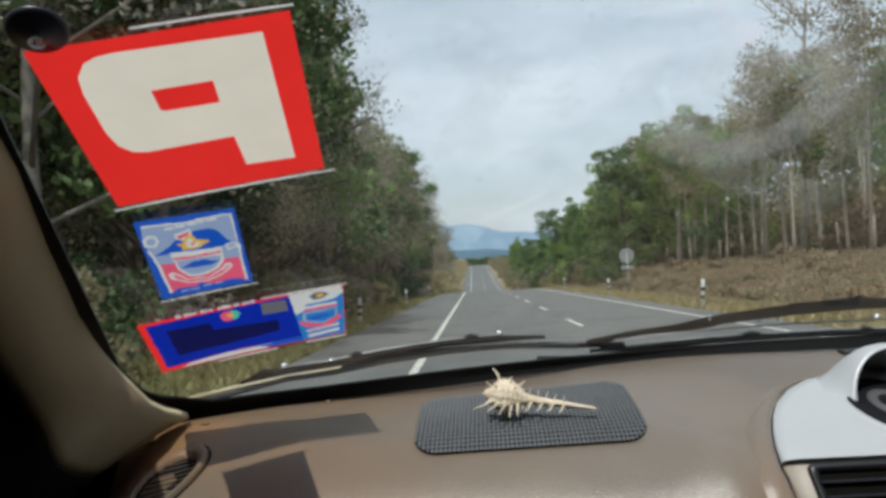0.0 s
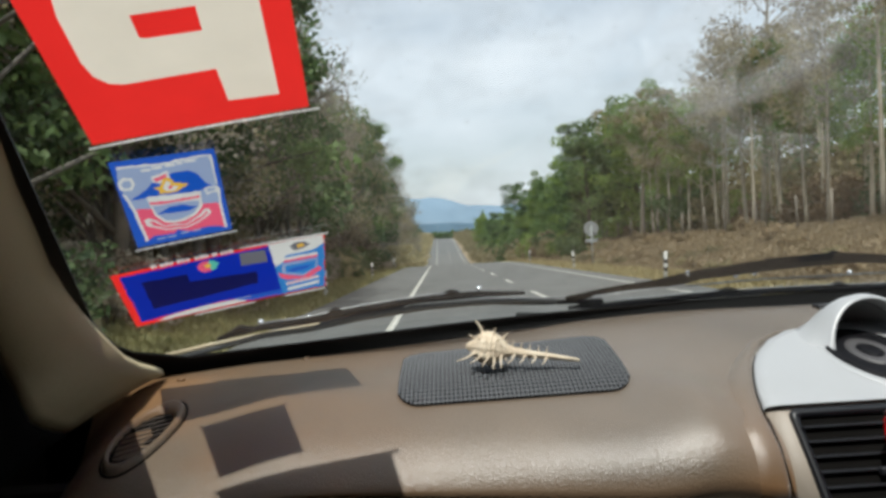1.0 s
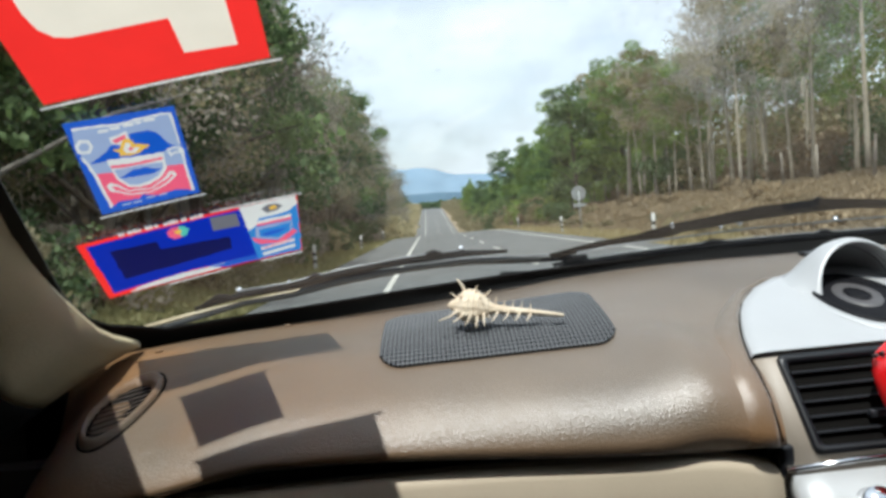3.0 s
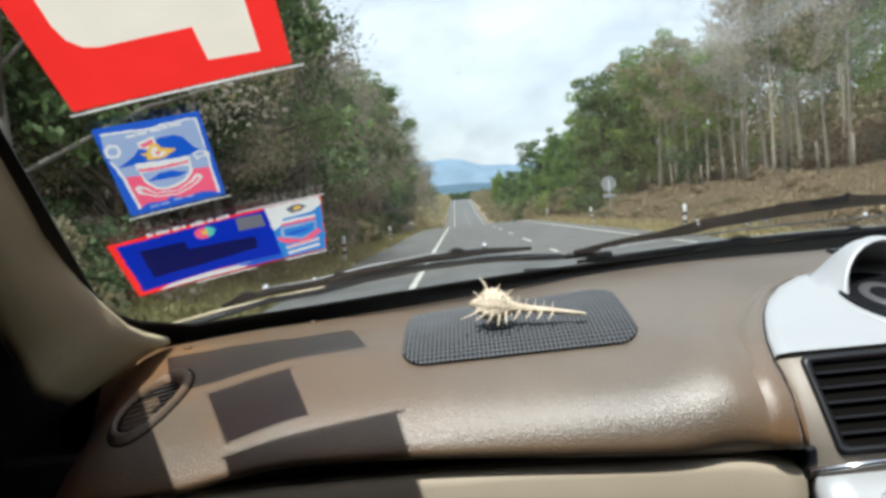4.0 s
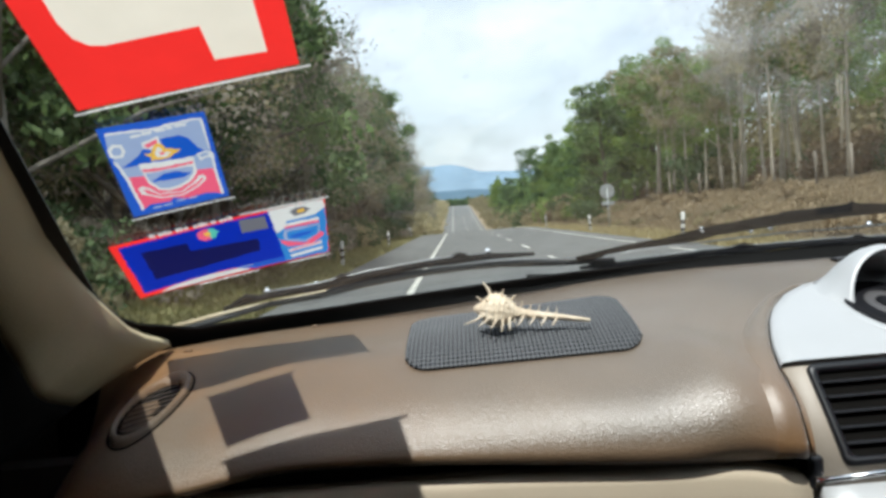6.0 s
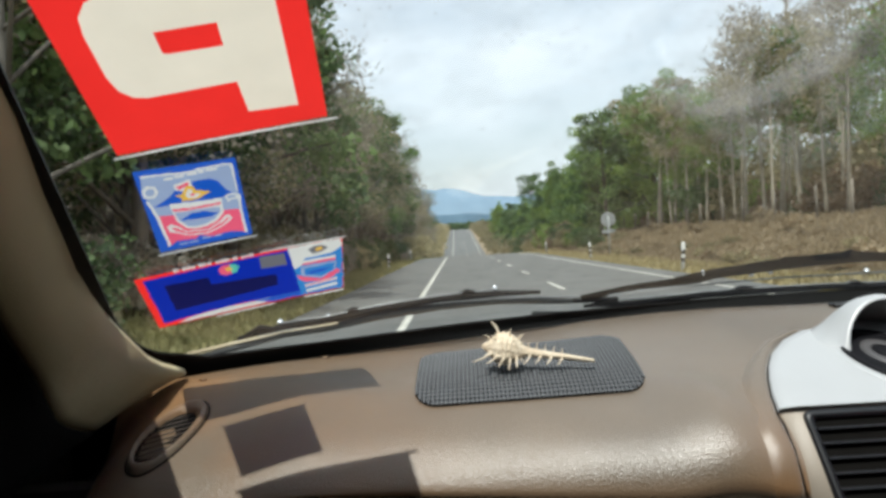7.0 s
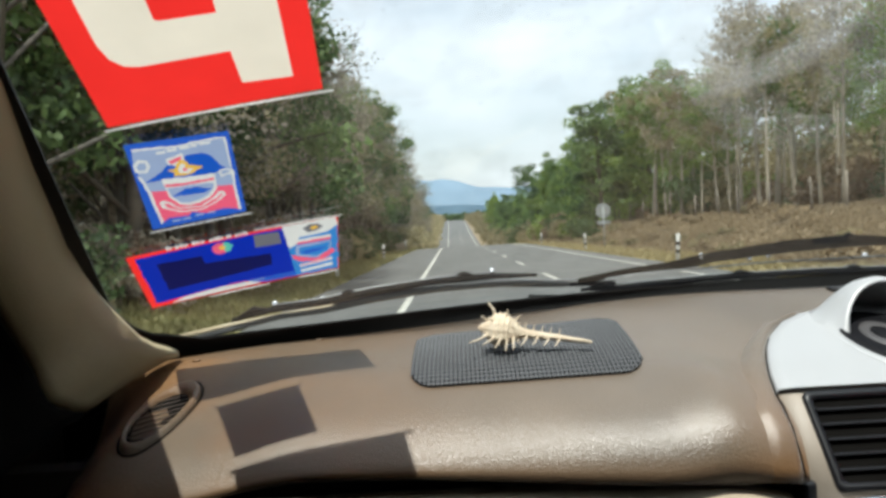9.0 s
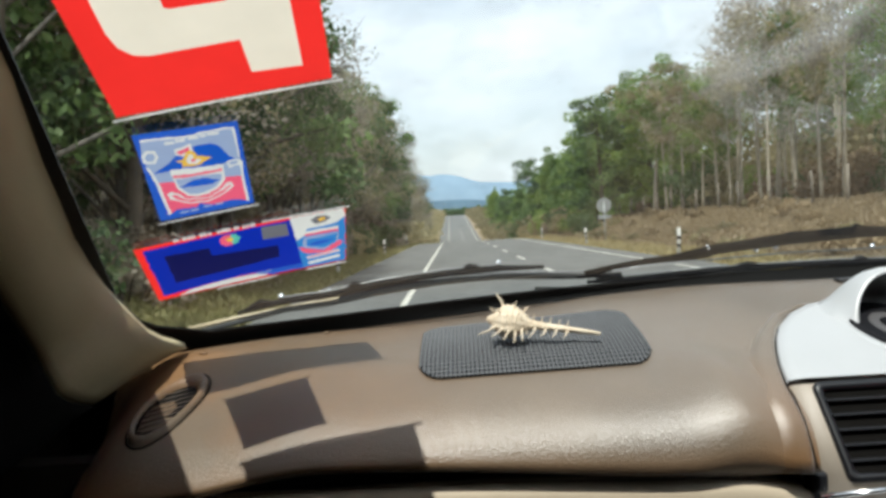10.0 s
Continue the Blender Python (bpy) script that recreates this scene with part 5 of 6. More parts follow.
def build_wipers():
    build_wiper("wiper", "black windscreen wiper with shiny rivets resting low on the glass",
                [(-0.315, 0.855), (-0.25, 0.862), (-0.202, 0.864), (-0.154, 0.878), (-0.10, 0.882), (-0.03, 0.893), (0.031, 0.908), (0.085, 0.926), (0.125, 0.944)],
                [(-0.175, 0.895, 0.018), (-0.120, 0.903, 0.020), (-0.070, 0.912, 0.020), (-0.018, 0.925, 0.020), (0.048, 0.946, 0.020), (0.118, 0.974, 0.020), (0.19, 0.993, 0.020)],
                [(-0.2045, 0.8645), (-0.1556, 0.8826), (0.0323, 0.9068)], [(-0.312, 0.866), (-0.26, 0.874), (-0.20, 0.886), (-0.13, 0.900), (-0.06, 0.914)])
    build_wiper("wiper", "black windscreen wiper with humped frame lying across the glass",
                [(0.08, 0.962), (0.147, 0.988), (0.205, 0.998), (0.30, 1.001), (0.40, 1.004), (0.46, 1.004), (0.524, 1.004), (0.60, 1.000), (0.70, 0.992), (0.78, 0.980)],
                [(0.1405, 0.9660, 0.1445, 0.9765), (0.187, 0.9580, 0.1911, 0.9757), (0.2102, 0.9559, 0.2152, 0.9785), (0.2429, 0.9546, 0.2493, 0.9795), (0.2823, 0.9430, 0.2914, 0.9726),
                 (0.2964, 0.9395, 0.305, 0.9665), (0.3252, 0.9366, 0.335, 0.9640), (0.3528, 0.9312, 0.3642, 0.9604), (0.3685, 0.9301, 0.38, 0.9585), (0.3718, 0.9262, 0.3847, 0.9577),
                 (0.4119, 0.9250, 0.4251, 0.9542), (0.4421, 0.9217, 0.4566, 0.9515), (0.4445, 0.9165, 0.4612, 0.9505), (0.4547, 0.9222, 0.4687, 0.9505), (0.4916, 0.9280, 0.502, 0.9484),
                 (0.60, 0.941, 0.61, 0.958), (0.75, 0.966, 0.76, 0.982)],
                [(0.2844, 0.9491), (0.349, 0.9675), (0.3709, 0.9643), (0.4945, 0.976)], [], 0)


build_car_shell()
build_windshield()
build_pillar()
build_dashboard()
build_plate()
build_crest_sticker()
build_tax_sticker()
build_cup()
build_mat()
build_shell()
build_freshener()
build_wipers()


# ---- the land outside ----
TURN = 0.023                                # the road's slant against the car


def along(y):
    """Height of the road surface at the distance y ahead."""
    if y < 62:
        return -0.0165 * y
    if y < 140:
        s = (y - 62) / 78
        return -1.023 - 0.0165 * 78 * s - 3.0 * s * s
    s = min(1.0, (y - 140) / 260)
    return -5.31 + 6.2 * (3 * s * s - 2 * s ** 3) + 0.004 * max(0.0, min(y, 2500) - 400)


def step(v, a, b):
    s = min(1.0, max(0.0, (v - a) / (b - a)))
    return s * s * (3 - 2 * s)


def ground_z(x, y):
    xr = x - TURN * y
    z = along(y)
    if -3.8 < xr < 7.4:
        z -= 0.06
    fade = 1 - step(y, 250, 600)
    z += fade * 1.55 * step(xr, 7.8, 15.5) + 0.012 * min(max(0.0, xr - 15), 60) * fade
    z += -0.20 * step(-xr, 3.5, 4.3) + 0.40 * step(-xr, 4.6, 7.0) + 0.02 * min(max(0.0, -xr - 7), 60)
    if xr > 7.6 or xr < -4.0:
        z += 0.16 * noise.noise((x * 0.35, y * 0.35, 0)) + 0.06 * noise.noise((x * 1.3, y * 1.3, 4))
    return z


def build_ground():
    xs = [-1800, -900, -400, -160, -80] + list(np.linspace(-50, -9, 22)) + list(np.linspace(-8.5, 20, 70)) + list(np.linspace(21, 60, 24)) + [80, 160, 400, 900, 1800]
    ys = [-1500, -600, -200, -60] + list(np.linspace(-30, 5, 12)) + list(np.linspace(7, 80, 74)) + list(np.linspace(84, 420, 50)) + [480, 600, 900, 1400, 2200, 3200, 4600]
    verts = [(x + TURN * min(y, 600), y, ground_z(x + TURN * min(y, 600), y)) for y in ys for x in xs]
    w = len(xs)
    faces = [(i * w + j, i * w + j + 1, (i + 1) * w + j + 1, (i + 1) * w + j) for i in range(len(ys) - 1) for j in range(w - 1)]
    ob = new("ground", mesh_of("ground", verts, faces, M_GROUND, True))
    tagged(ob, "dry earth and grass verge rising to the woods", "ground", kind="structure")
    road = [[(xr + TURN * y, y, along(y) + (0.0 if -3.4 < xr < 6.75 else -0.10) + 0.02 * (1 - ((xr - 2.4) / 4.5) ** 2)) for xr in (-3.5, -3.3, -2.1, -0.95, 0.8, 2.5, 4.2, 5.85, 6.7, 6.9)]
            for y in list(np.linspace(-60, 0, 10)) + list(np.linspace(3, 80, 60)) + list(np.linspace(84, 420, 60)) + [500, 600]]
    tagged(part("road", sheet_bm(road), M_ROAD, None), "grey asphalt country road with two lanes", "road", kind="structure")


def road_top(xr, y):
    return Vector((xr + TURN * y, y, along(y) + 0.02 * (1 - ((xr - 2.4) / 4.5) ** 2) + 0.006))


def build_lines():
    def line(xr, wide, y0, y1, n):
        rows = [[road_top(xr + s * wide / 2, y) for s in (-1, 1)] for y in np.linspace(y0, y1, n)]
        return sheet_bm(rows, (0, 0, -0.004))
    for xr, what in ((-0.95, "near"), (5.75, "far")):
        ob = part("edge_line", line(xr, 0.13, -40, 420, 160), M_PAINT, None)
        tagged(ob, "worn white painted edge line along the asphalt", "road marking", "edge lines", "structure")
    for i in range(30):
        y0 = -8.2 + 9.0 * i
        ob = part("lane_dash", line(2.50, 0.12, y0, y0 + 3.2, 5), M_PAINT, None)
        tagged(ob, "short white painted centre dash on the asphalt", "road marking", "centre dashes", "structure")


def build_posts():
    proto = thing("marker_post", "white roadside marker post with black bands in the grass", "marker post", "marker posts")
    part("post", tube_bm([(0, 0, -0.25), (0, 0, 0.92), (0, 0, 0.96)], [0.062, 0.062, 0.045], 10), M_POST, proto, "white post")
    for z in (0.36, 0.60):
        part("black_band", tube_bm([(0, 0, z), (0, 0, z + 0.11)], 0.0655, 12), M_POST_BLACK, proto, "black band")
    spots = [(6.55 + 0.35, 24.0), (7.0, 41.0), (7.1, 62.0), (-3.9, 26.0), (-3.9, 44.0), (-3.9, 66.0)]
    for i, (xr, y) in enumerate(spots):
        x = xr + TURN * y
        m = pose(x, y, ground_z(x, y), 0, (3, -2, 0, 2, 1, -2)[i], 0)
        if i == 0:
            proto.matrix_basis = m
        else:
            copy_thing(proto, m)
    sign = thing("road_sign", "grey back of a round road sign on a pole", "road sign", place=(0, 0, 0))
    x, y = 8.6 + TURN * 44, 44.0
    z = ground_z(x, y)
    part("pole", tube_bm([(x, y, z - 0.3), (x, y, z + 2.35)], 0.04, 10), M_SIGN, sign, "grey steel pole")
    bm = bmesh.new()
    bmesh.ops.create_cone(bm, cap_ends=True, segments=36, radius1=0.42, radius2=0.42, depth=0.03,
                          matrix=Matrix.Translation((x, y + 0.05, z + 2.15)) @ Matrix.Rotation(radians(90), 4, "X"))
    bmesh.ops.bevel(bm, geom=[e for e in bm.edges if e.calc_face_angle(0) > 1], offset=0.008, segments=2, affect="EDGES")
    part("disc", bm, M_SIGN, sign, "round grey sign disc", smooth=False)
    part("plate", box_bm((x - 0.36, y + 0.03, z + 1.38), (x + 0.36, y + 0.055, z + 1.58), 0.006), M_SIGN, sign, "small grey plate under the disc", smooth=False)
    for dz in (1.95, 2.35):
        part("bracket", box_bm((x - 0.2, y + 0.0, z + dz - 0.02), (x + 0.2, y + 0.035, z + dz + 0.02), 0.004), M_SIGN, sign)
    fence = thing("fence", "weathered wooden fence posts along the edge of the woods", "fence")
    rng = random.Random(8)
    bm = tube_bm([(0, 0, -0.3), (0.01, 0, 0.7), (0, 0.01, 1.35)], [0.06, 0.055, 0.045], 7)
    first = part("fence_post", bm, M_FENCE, fence)
    for i in range(26):
        y = 24 + 3.4 * i
        x = 14.2 + TURN * y + rng.uniform(-0.3, 0.3)
        m = pose(x, y, ground_z(x, y), rng.uniform(-5, 5), rng.uniform(-5, 5), rng.uniform(0, 90))
        if i == 0:
            first.matrix_basis = m
        else:
            ob = new("fence_post", first.data)
            ob.parent = fence
            ob.matrix_basis = m


# ---- foliage ----
def leaf_mesh(name, centres, size, mat, rng, stretch=1.5, droop=0.0, flat=0.0):
    """Many small leaf-shaped quads, each its own island, round the given centres."""
    n = len(centres)
    c = np.asarray(centres, float)
    a = rng.normal(size=(n, 3))
    a[:, 2] = a[:, 2] * (1 - flat) - droop
    a /= np.linalg.norm(a, axis=1)[:, None]
    b = np.cross(a, rng.normal(size=(n, 3)))
    b /= np.linalg.norm(b, axis=1)[:, None]
    s = size * rng.uniform(0.6, 1.4, n)[:, None]
    p = np.stack([c - a * s * stretch * 0.5, c + b * s * 0.42 - a * s * 0.05, c + a * s * stretch * 0.5, c - b * s * 0.42 - a * s * 0.05], 1).reshape(-1, 3)
    me = bpy.data.meshes.new(name)
    me.vertices.add(4 * n)
    me.vertices.foreach_set("co", p.ravel())
    me.loops.add(4 * n)
    me.loops.foreach_set("vertex_index", np.arange(4 * n, dtype=np.int32))
    me.polygons.add(n)
    me.polygons.foreach_set("loop_start", np.arange(0, 4 * n, 4, dtype=np.int32))
    me.materials.append(mat)
    me.update(calc_edges=True)
    return me


def clump(rng, centre, radius, n, squash=0.7):
    """Points in an uneven ball, denser at its skin."""
    d = rng.normal(size=(n, 3))
    d /= np.linalg.norm(d, axis=1)[:, None]
    r = radius * rng.uniform(0.35, 1.0, n)[:, None] ** 0.6
    return np.asarray(centre) + d * r * (1, 1, squash)


def tree(name, label, seed, height, trunk_r, bark, leaves, first=0.4, spread=0.24, limbs=14, clumps=3, per=60, leaf=0.26, ball=0.9, lean=0.02,
         twigs=0, second=None, droop=0.2, group="roadside trees", top=1.0):
    """Tapered bent trunk, rising limbs and a crown of many small leaves with gaps."""
    rng = np.random.default_rng(seed)
    ob = thing(name, label, "tree", group)
    path, x, y = [], 0.0, 0.0
    steps = 9
    bend = rng.normal(size=2) * lean
    for i in range(steps + 1):
        s = i / steps
        path.append(Vector((x, y, -0.4 + (height + 0.4) * s)))
        bend += rng.normal(size=2) * lean * 0.6
        x += bend[0] * height / steps
        y += bend[1] * height / steps
    bm = tube_bm(path, [trunk_r * (1 - 0.85 * i / steps) + 0.01 for i in range(steps + 1)], 7)
    centres, extra = [], []
    for k in range(limbs):
        s = first + (top - first) * (k + rng.uniform(0, 0.8)) / limbs
        i = min(steps - 1, int(s * steps))
        p = path[i].lerp(path[i + 1], s * steps - i)
        ang = 2.4 * k + rng.uniform(-0.5, 0.5)
        reach = height * spread * (1.15 - 0.75 * max(0, (s - first) / (1.001 - first))) * rng.uniform(0.6, 1.15)
        rise = reach * rng.uniform(0.25, 0.85)
        q = p + Vector((math.cos(ang) * reach * 0.55, math.sin(ang) * reach * 0.55, rise * 0.7))
        e = p + Vector((math.cos(ang) * reach, math.sin(ang) * reach, rise))
        r = trunk_r * (1 - 0.8 * s) * 0.42 + 0.008
        tube_bm([p, q, e], [r, r * 0.65, r * 0.25], 5, 1.0, bm)
        for j in range(twigs):
            t = rng.uniform(0.4, 1.0)
            o = q.lerp(e, t)
            w = Vector(rng.normal(size=3)) * 0.5 + Vector((math.cos(ang), math.sin(ang), 0.9))
            tube_bm([o, o + w.normalized() * height * rng.uniform(0.05, 0.11)], [0.018, 0.006], 3, 1.0, bm, False)
        for j in range(clumps):
            t = rng.uniform(0.25, 1.05)
            o = np.array(q.lerp(e, t)) + rng.normal(size=3) * ball * 0.55
            pts = clump(rng, o, ball * rng.uniform(0.6, 1.25), int(per * rng.uniform(0.6, 1.3)))
            (extra if second and rng.random() < 0.35 else centres).append(pts)
    part("trunk", bm, bark, ob, "tapered trunk with limbs")
    crown = new("crown", leaf_mesh("crown", np.concatenate(centres), leaf, leaves, rng, droop=droop))
    crown.parent = ob
    if extra:
        more = new("crown", leaf_mesh("crown", np.concatenate(extra), leaf, second, rng, droop=droop))
        more.parent = ob
    return ob


def bush(name, label, seed, high, wide, leaves, n_clumps=16, per=90, leaf=0.16, group="roadside bushes"):
    rng = np.random.default_rng(seed)
    ob = thing(name, label, "bush", group)
    bm = bmesh.new()
    pts = []
    for k in range(n_clumps):
        a, r = rng.uniform(0, 6.28), wide * math.sqrt(rng.uniform(0, 1))
        e = Vector((r * math.cos(a), r * math.sin(a), high * rng.uniform(0.15, 1.0) * (1 - 0.35 * r / wide)))
        tube_bm([(e.x * 0.2, e.y * 0.2, -0.15), (e.x * 0.6, e.y * 0.6, e.z * 0.6), e], [0.03, 0.02, 0.008], 4, 1.0, bm, False)
        pts.append(clump(rng, e, wide * rng.uniform(0.25, 0.5), per, 0.8))
    part("stems", bm, M_BARK_DARK, ob, "thin dark stems")
    c = new("foliage", leaf_mesh("foliage", np.concatenate(pts), leaf, leaves, rng, droop=0.1))
    c.parent = ob
    return ob


def scatter(protos, spots, rng, scale=(0.85, 1.15)):
    """Stand copies of the prototypes at the spots (xr, y); the prototypes take the first ones."""
    used = set()
    for i, (xr, y) in enumerate(spots):
        p = protos[int(rng.integers(len(protos)))]
        x = xr + TURN * y
        s = rng.uniform(*scale)
        m = pose(x, y, ground_z(x, y) - 0.05, 0, 0, rng.uniform(0, 360))
        if p.name not in used:
            used.add(p.name)
            p.matrix_basis = m
            p.scale = (s, s, s)
        else:
            q = copy_thing(p, m)
            q.scale = (s, s, s)


def build_trees():
    rng = np.random.default_rng(11)
    teak = [tree("teak_tree", "tall thin pale-trunked teak with sparse olive dry leaves", 20 + i, 11.5 + 0.8 * i, 0.115, M_BARK_PALE, (L_OLIVE, L_OLIVE, L_GREYBROWN)[i], 0.45, 0.15,
                 15, 3, 50, 0.125, 0.80, 0.016, 5, (L_RUST, L_GREYBROWN, L_OLIVE)[i], group="teak trees") for i in range(3)]
    spots = [(15.0 + rng.uniform(-0.5, 0.6), 15 + 2.9 * k + rng.uniform(-1.0, 1.0)) for k in range(15)]
    for row, x0 in enumerate((17.6, 20.6, 24.5)):
        for k in range(12):
            if k < 5 and rng.random() < 0.4 or row == 2 and k < 7:
                continue
            spots.append((x0 + rng.uniform(-1.0, 1.0), 15 + 3.9 * k + rng.uniform(-1.3, 1.3) + row))
    scatter(teak, spots, rng, (0.6, 0.93))
    rng = np.random.default_rng(33)
    bare = [tree("bare_tree", "bare grey tree with fine twigs and few leaves above the woods", 40, 13.0, 0.14, M_BARK_PALE, L_GREYBROWN, 0.45, 0.2, 20, 3, 45, 0.10, 0.7, 0.03, 9,
                 group="bare trees")]
    scatter(bare, [(19.5, 30), (17.2, 41), (23, 24), (-10.2, 40), (18.5, 52)], rng)
    rng = np.random.default_rng(34)
    broad = [tree("broadleaf_tree", "full green broadleaf tree beside the road", 50 + i, 10.5 + 2 * i, 0.22, M_BARK_DARK, (L_GREEN, L_BRIGHT, L_DARK)[i], 0.12, 0.30, 22, 4, 130, 0.20, 1.10, 0.03,
                  0, (L_BRIGHT, L_GREEN, L_GREEN)[i], group="green trees") for i in range(3)]
    spots = [(13.0 + rng.uniform(-0.8, 1.2), 62 + 6.0 * k + rng.uniform(-1, 1)) for k in range(13)]
    spots += [(16.5 + rng.uniform(-1, 1), 60 + 7.5 * k) for k in range(11)] + [(22 + rng.uniform(-1, 1), 64 + 9 * k) for k in range(8)]
    spots += [(11.5 + rng.uniform(0, 4), 150 + 14 * k) for k in range(8)]
    scatter(broad, spots, rng, (0.50, 0.78))
    verge = [tree("slender_green_tree", "slender green tree standing among the teak", 56 + i, 11.5, 0.15, M_BARK_PALE, (L_GREEN, L_BRIGHT)[i], 0.34, 0.2, 18, 3, 80, 0.14, 0.90, 0.02,
                  1, (L_OLIVE, L_GREEN)[i], group="slender green trees") for i in range(2)]
    scatter(verge, [(17.0, 22), (16.6, 29.5), (18.6, 25), (16.4, 37), (18.9, 34), (15.8, 46), (17.5, 49), (15.2, 54), (21, 31), (21.5, 42)], rng, (0.6, 0.9))
    rng = np.random.default_rng(35)
    rain = [tree("spreading_tree", "tall green tree with a wide layered crown above the woods", 58, 12.0, 0.20, M_BARK_PALE, L_GREEN, 0.55, 0.30, 16, 4, 110, 0.15, 0.85, 0.03, 2, L_OLIVE,
                 group="spreading trees")]
    scatter(rain, [(14.6, 56), (17.5, 70), (19.0, 60)], rng, (0.8, 0.95))
    tufts = [bush("dry_tuft", "low dry straw-coloured tuft on the bank", 87, 0.55, 0.5, L_DRYGRASS, 14, 70, 0.10, "tufts on the bank"),
             bush("olive_tuft", "low olive weed tuft on the bank", 88, 0.5, 0.45, L_OLIVE, 14, 70, 0.09, "tufts on the bank")]
    scatter(tufts, [(8.6 + rng.uniform(0, 6.0), 13 + 1.15 * k) for k in range(42)], rng, (0.5, 1.2))
    rng = np.random.default_rng(31)
    left = [tree("grey_roadside_tree", "grey-brown half-dry tree leaning over the verge", 60 + i, 11.6 + 1.0 * i, 0.13, M_BARK_GREY, (L_GREYBROWN, L_OLIVE, L_GREYBROWN)[i], 0.16, 0.26, 24, 5,
                 90, 0.088, 1.0, 0.025, 8, (L_OLIVE, L_GREYBROWN, L_DARK)[i], group="trees along the near verge") for i in range(3)]
    spots = [(-7.6 + rng.uniform(-0.5, 0.5), 13.5 + 4.3 * k + rng.uniform(-0.8, 0.8)) for k in range(20)]
    spots += [(-10.5 + rng.uniform(-1, 1), 14 + 5 * k) for k in range(15)] + [(-15.5 + rng.uniform(-1, 1), 12 + 6 * k) for k in range(12)]
    spots += [(-8.0 + rng.uniform(-0.6, 0.6), 98 + 8 * k) for k in range(14)]
    scatter(left, spots, rng, (0.85, 1.12))
    dark = [tree("dark_green_tree", "dark green leafy tree among the grey ones", 70, 12.4, 0.22, M_BARK_DARK, L_DARK, 0.14, 0.28, 24, 4, 130, 0.17, 1.05, 0.03, 0, L_GREEN,
                 group="dark green trees")]
    scatter(dark, [(-7.3, 33.0), (-7.3, 60.0), (-7.7, 76.0), (-11.5, 32), (-7.2, 17.5), (-7.0, 24.5), (-9.5, 14.5)], rng)
    rng = np.random.default_rng(32)
    low = [bush("dry_bush", "dry brown bush at the foot of the woods", 80, 1.7, 1.3, L_RUST), bush("olive_bush", "olive scrub bush at the foot of the woods", 81, 2.2, 1.5, L_OLIVE),
           bush("green_bush", "bright green bush at the foot of the woods", 82, 2.4, 1.6, L_BRIGHT), bush("dark_bush", "dark green undergrowth bush", 83, 2.6, 1.8, L_DARK, 18, 150, 0.12)]
    spots = [(16.8 + rng.uniform(-0.8, 3.0), 16 + 1.9 * k) for k in range(30)] + [(9.8 + rng.uniform(-0.4, 1.5), 60 + 3.4 * k) for k in range(16)]
    scatter(low, spots, rng, (0.7, 1.25))
    near = [bush("grey_bush", "grey-brown half-dry bush under the verge trees", 84, 2.3, 1.6, L_GREYBROWN, 20, 170, 0.11), bush("mixed_bush", "dull green bush under the verge trees", 85, 2.1, 1.5, L_OLIVE, 20, 170, 0.11),
            bush("dark_verge_bush", "dark green bush under the verge trees", 86, 2.0, 1.4, L_DARK, 18, 150, 0.11)]
    scatter(near, [(-6.0 + rng.uniform(-1.6, 0.3), 8 + 2.5 * k) for k in range(36)], rng, (0.7, 1.25))


def build_grass():
    """Blades of the verges as two sheets of stuff."""
    rng = np.random.default_rng(5)

    def blades(name, label, xs, ys, n, size, mat):
        y = rng.uniform(ys[0] ** 0.5, ys[1] ** 0.5, n) ** 2
        xr = rng.uniform(xs[0], xs[1], n)
        c = [(a + TURN * b, b, ground_z(a + TURN * b, b) + size * 0.35) for a, b in zip(xr, y)]
        me = leaf_mesh(name, c, size, mat, rng, 2.6, 0.0, -1.6)
        tagged(new(name, me), label, "grass", kind="stuff")
    blades("dry_grass", "dry reddish brown grass on the bank below the woods", (7.6, 15.5), (10, 140), 150000, 0.075, L_DRYGRASS)
    blades("verge_grass", "short yellow-green grass along the verge", (-7.0, -3.4), (4, 120), 70000, 0.12, L_GRASS)
    blades("verge_grass", "short straw-coloured grass beside the far edge line", (6.8, 8.4), (8, 120), 20000, 0.10, L_STRAW)


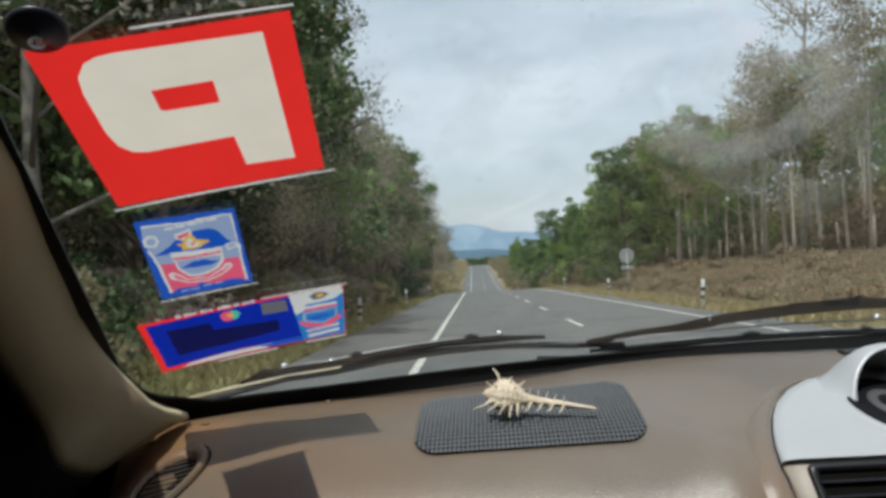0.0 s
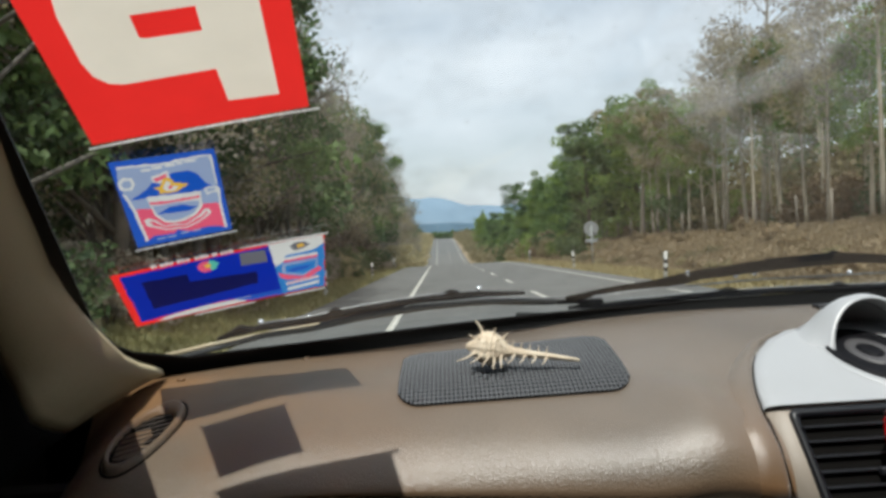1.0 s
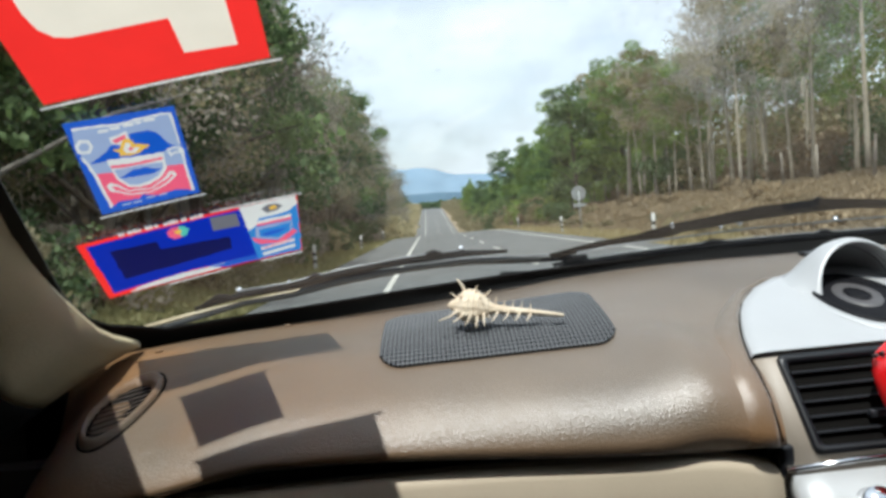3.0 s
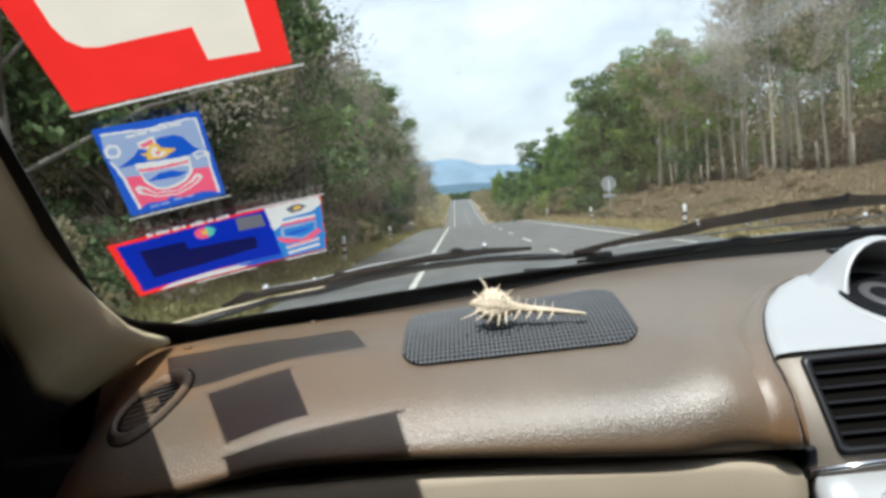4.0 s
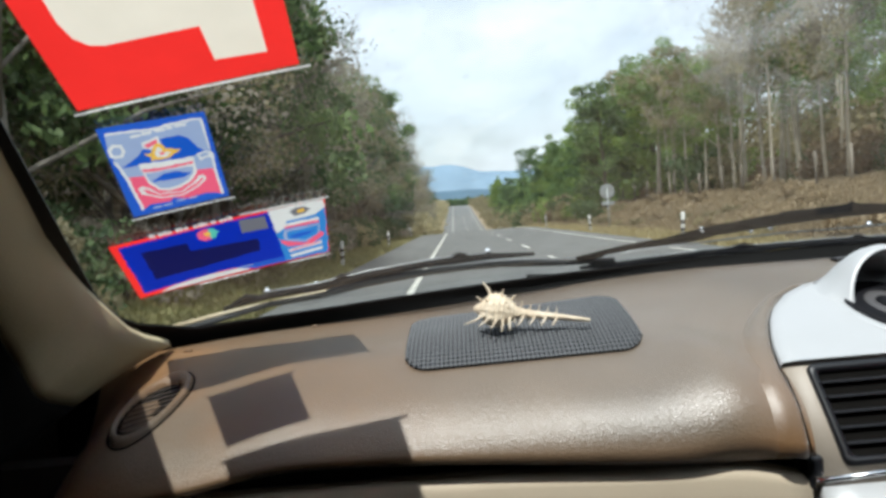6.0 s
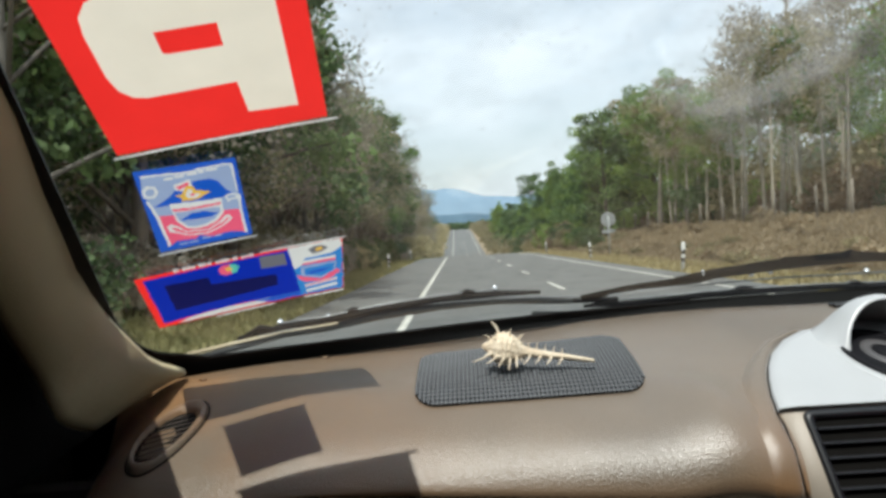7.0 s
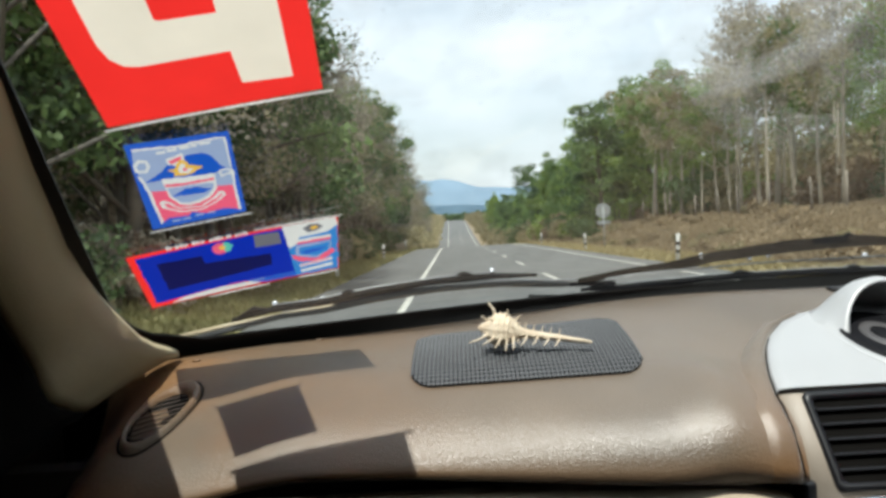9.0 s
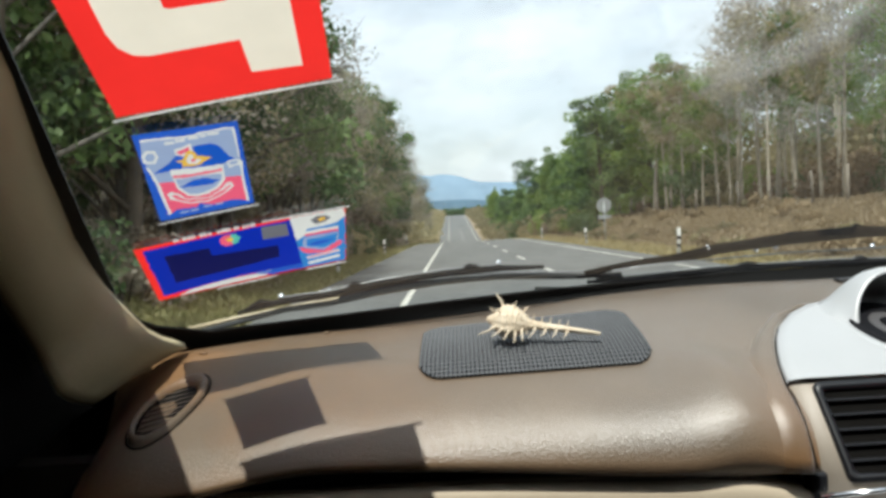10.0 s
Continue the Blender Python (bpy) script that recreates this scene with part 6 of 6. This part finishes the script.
def build_far_woods():
    """Undergrowth and woods behind the first rows of trees."""
    rng = np.random.default_rng(9)

    def mass(name, label, xs, ys, high, n, leaf, mat):
        pts = []
        for _ in range(n):
            y = rng.uniform(*ys)
            xr = rng.uniform(*xs)
            x = xr + TURN * y
            top = high * rng.uniform(0.75, 1.1)
            z = ground_z(x, y) + top * rng.uniform(0.02, 1.0)
            pts.append(clump(rng, (x, y, z), rng.uniform(0.9, 1.9), 34, 0.8))
        me = leaf_mesh(name, np.concatenate(pts), leaf, mat, rng, 1.3)
        tagged(new(name, me), label, "woods", kind="stuff")
    mass("far_woods", "deep shaded woods behind the teak trees", (28, 36), (12, 75), 4.5, 700, 0.36, L_DARK)
    mass("far_woods", "dry olive woods behind the teak trees", (20, 30), (12, 70), 4.5, 800, 0.30, L_OLIVE)
    mass("far_woods", "green woods beyond the dip in the road", (15, 42), (62, 330), 6, 1300, 0.5, L_GREEN)
    mass("far_woods", "grey-brown woods behind the near verge", (-24, -11), (6, 120), 10, 1600, 0.42, L_GREYBROWN)
    mass("far_woods", "dark woods beyond on the near side", (-24, -9.5), (95, 330), 8.5, 900, 0.6, L_DARK)
    mass("far_scrub", "olive scrub along the far slope of the road", (8.2, 14), (110, 420), 2.6, 500, 0.45, L_OLIVE)
    mass("far_scrub", "olive scrub along the far slope of the road", (-10, -3.6), (100, 420), 2.8, 500, 0.45, L_OLIVE)
    mass("far_woods", "distant green woods in the valley", (-90, 90), (420, 700), 4, 900, 1.2, L_DARK)


def build_hills():
    rng = random.Random(3)

    def ridge(name, label, dist, base, height, seed, mat):
        rows = []
        for k in range(7):
            s = k / 6
            row = []
            for i in range(121):
                x = -3200 + 6400 * i / 120
                h = 0.45 + 0.55 * (0.5 + noise.noise((x * 0.0011 + seed, 0.3, 0)) * 0.9) + 0.10 * noise.noise((x * 0.006, seed, 1))
                row.append((x, dist + 350 * s + 40 * noise.noise((x * 0.004, s * 3, seed)), base + height * h * math.sin(s * math.pi / 2) + 6 * noise.noise((x * 0.02, s * 6, seed))))
            rows.append(row)
        tagged(part(name, sheet_bm(rows), mat, None), label, "hills", kind="structure")
    ridge("backdrop", "far mountain range tinted pale blue with haze", 3900, -60, 322, 7.3, M_HILL_FAR)
    ridge("backdrop", "nearer forested ridge tinted darker blue with haze", 2300, -50, 118, 2.1, M_HILL_NEAR)


build_ground()
build_lines()
build_posts()
build_hills()
build_far_woods()
build_trees()
build_grass()
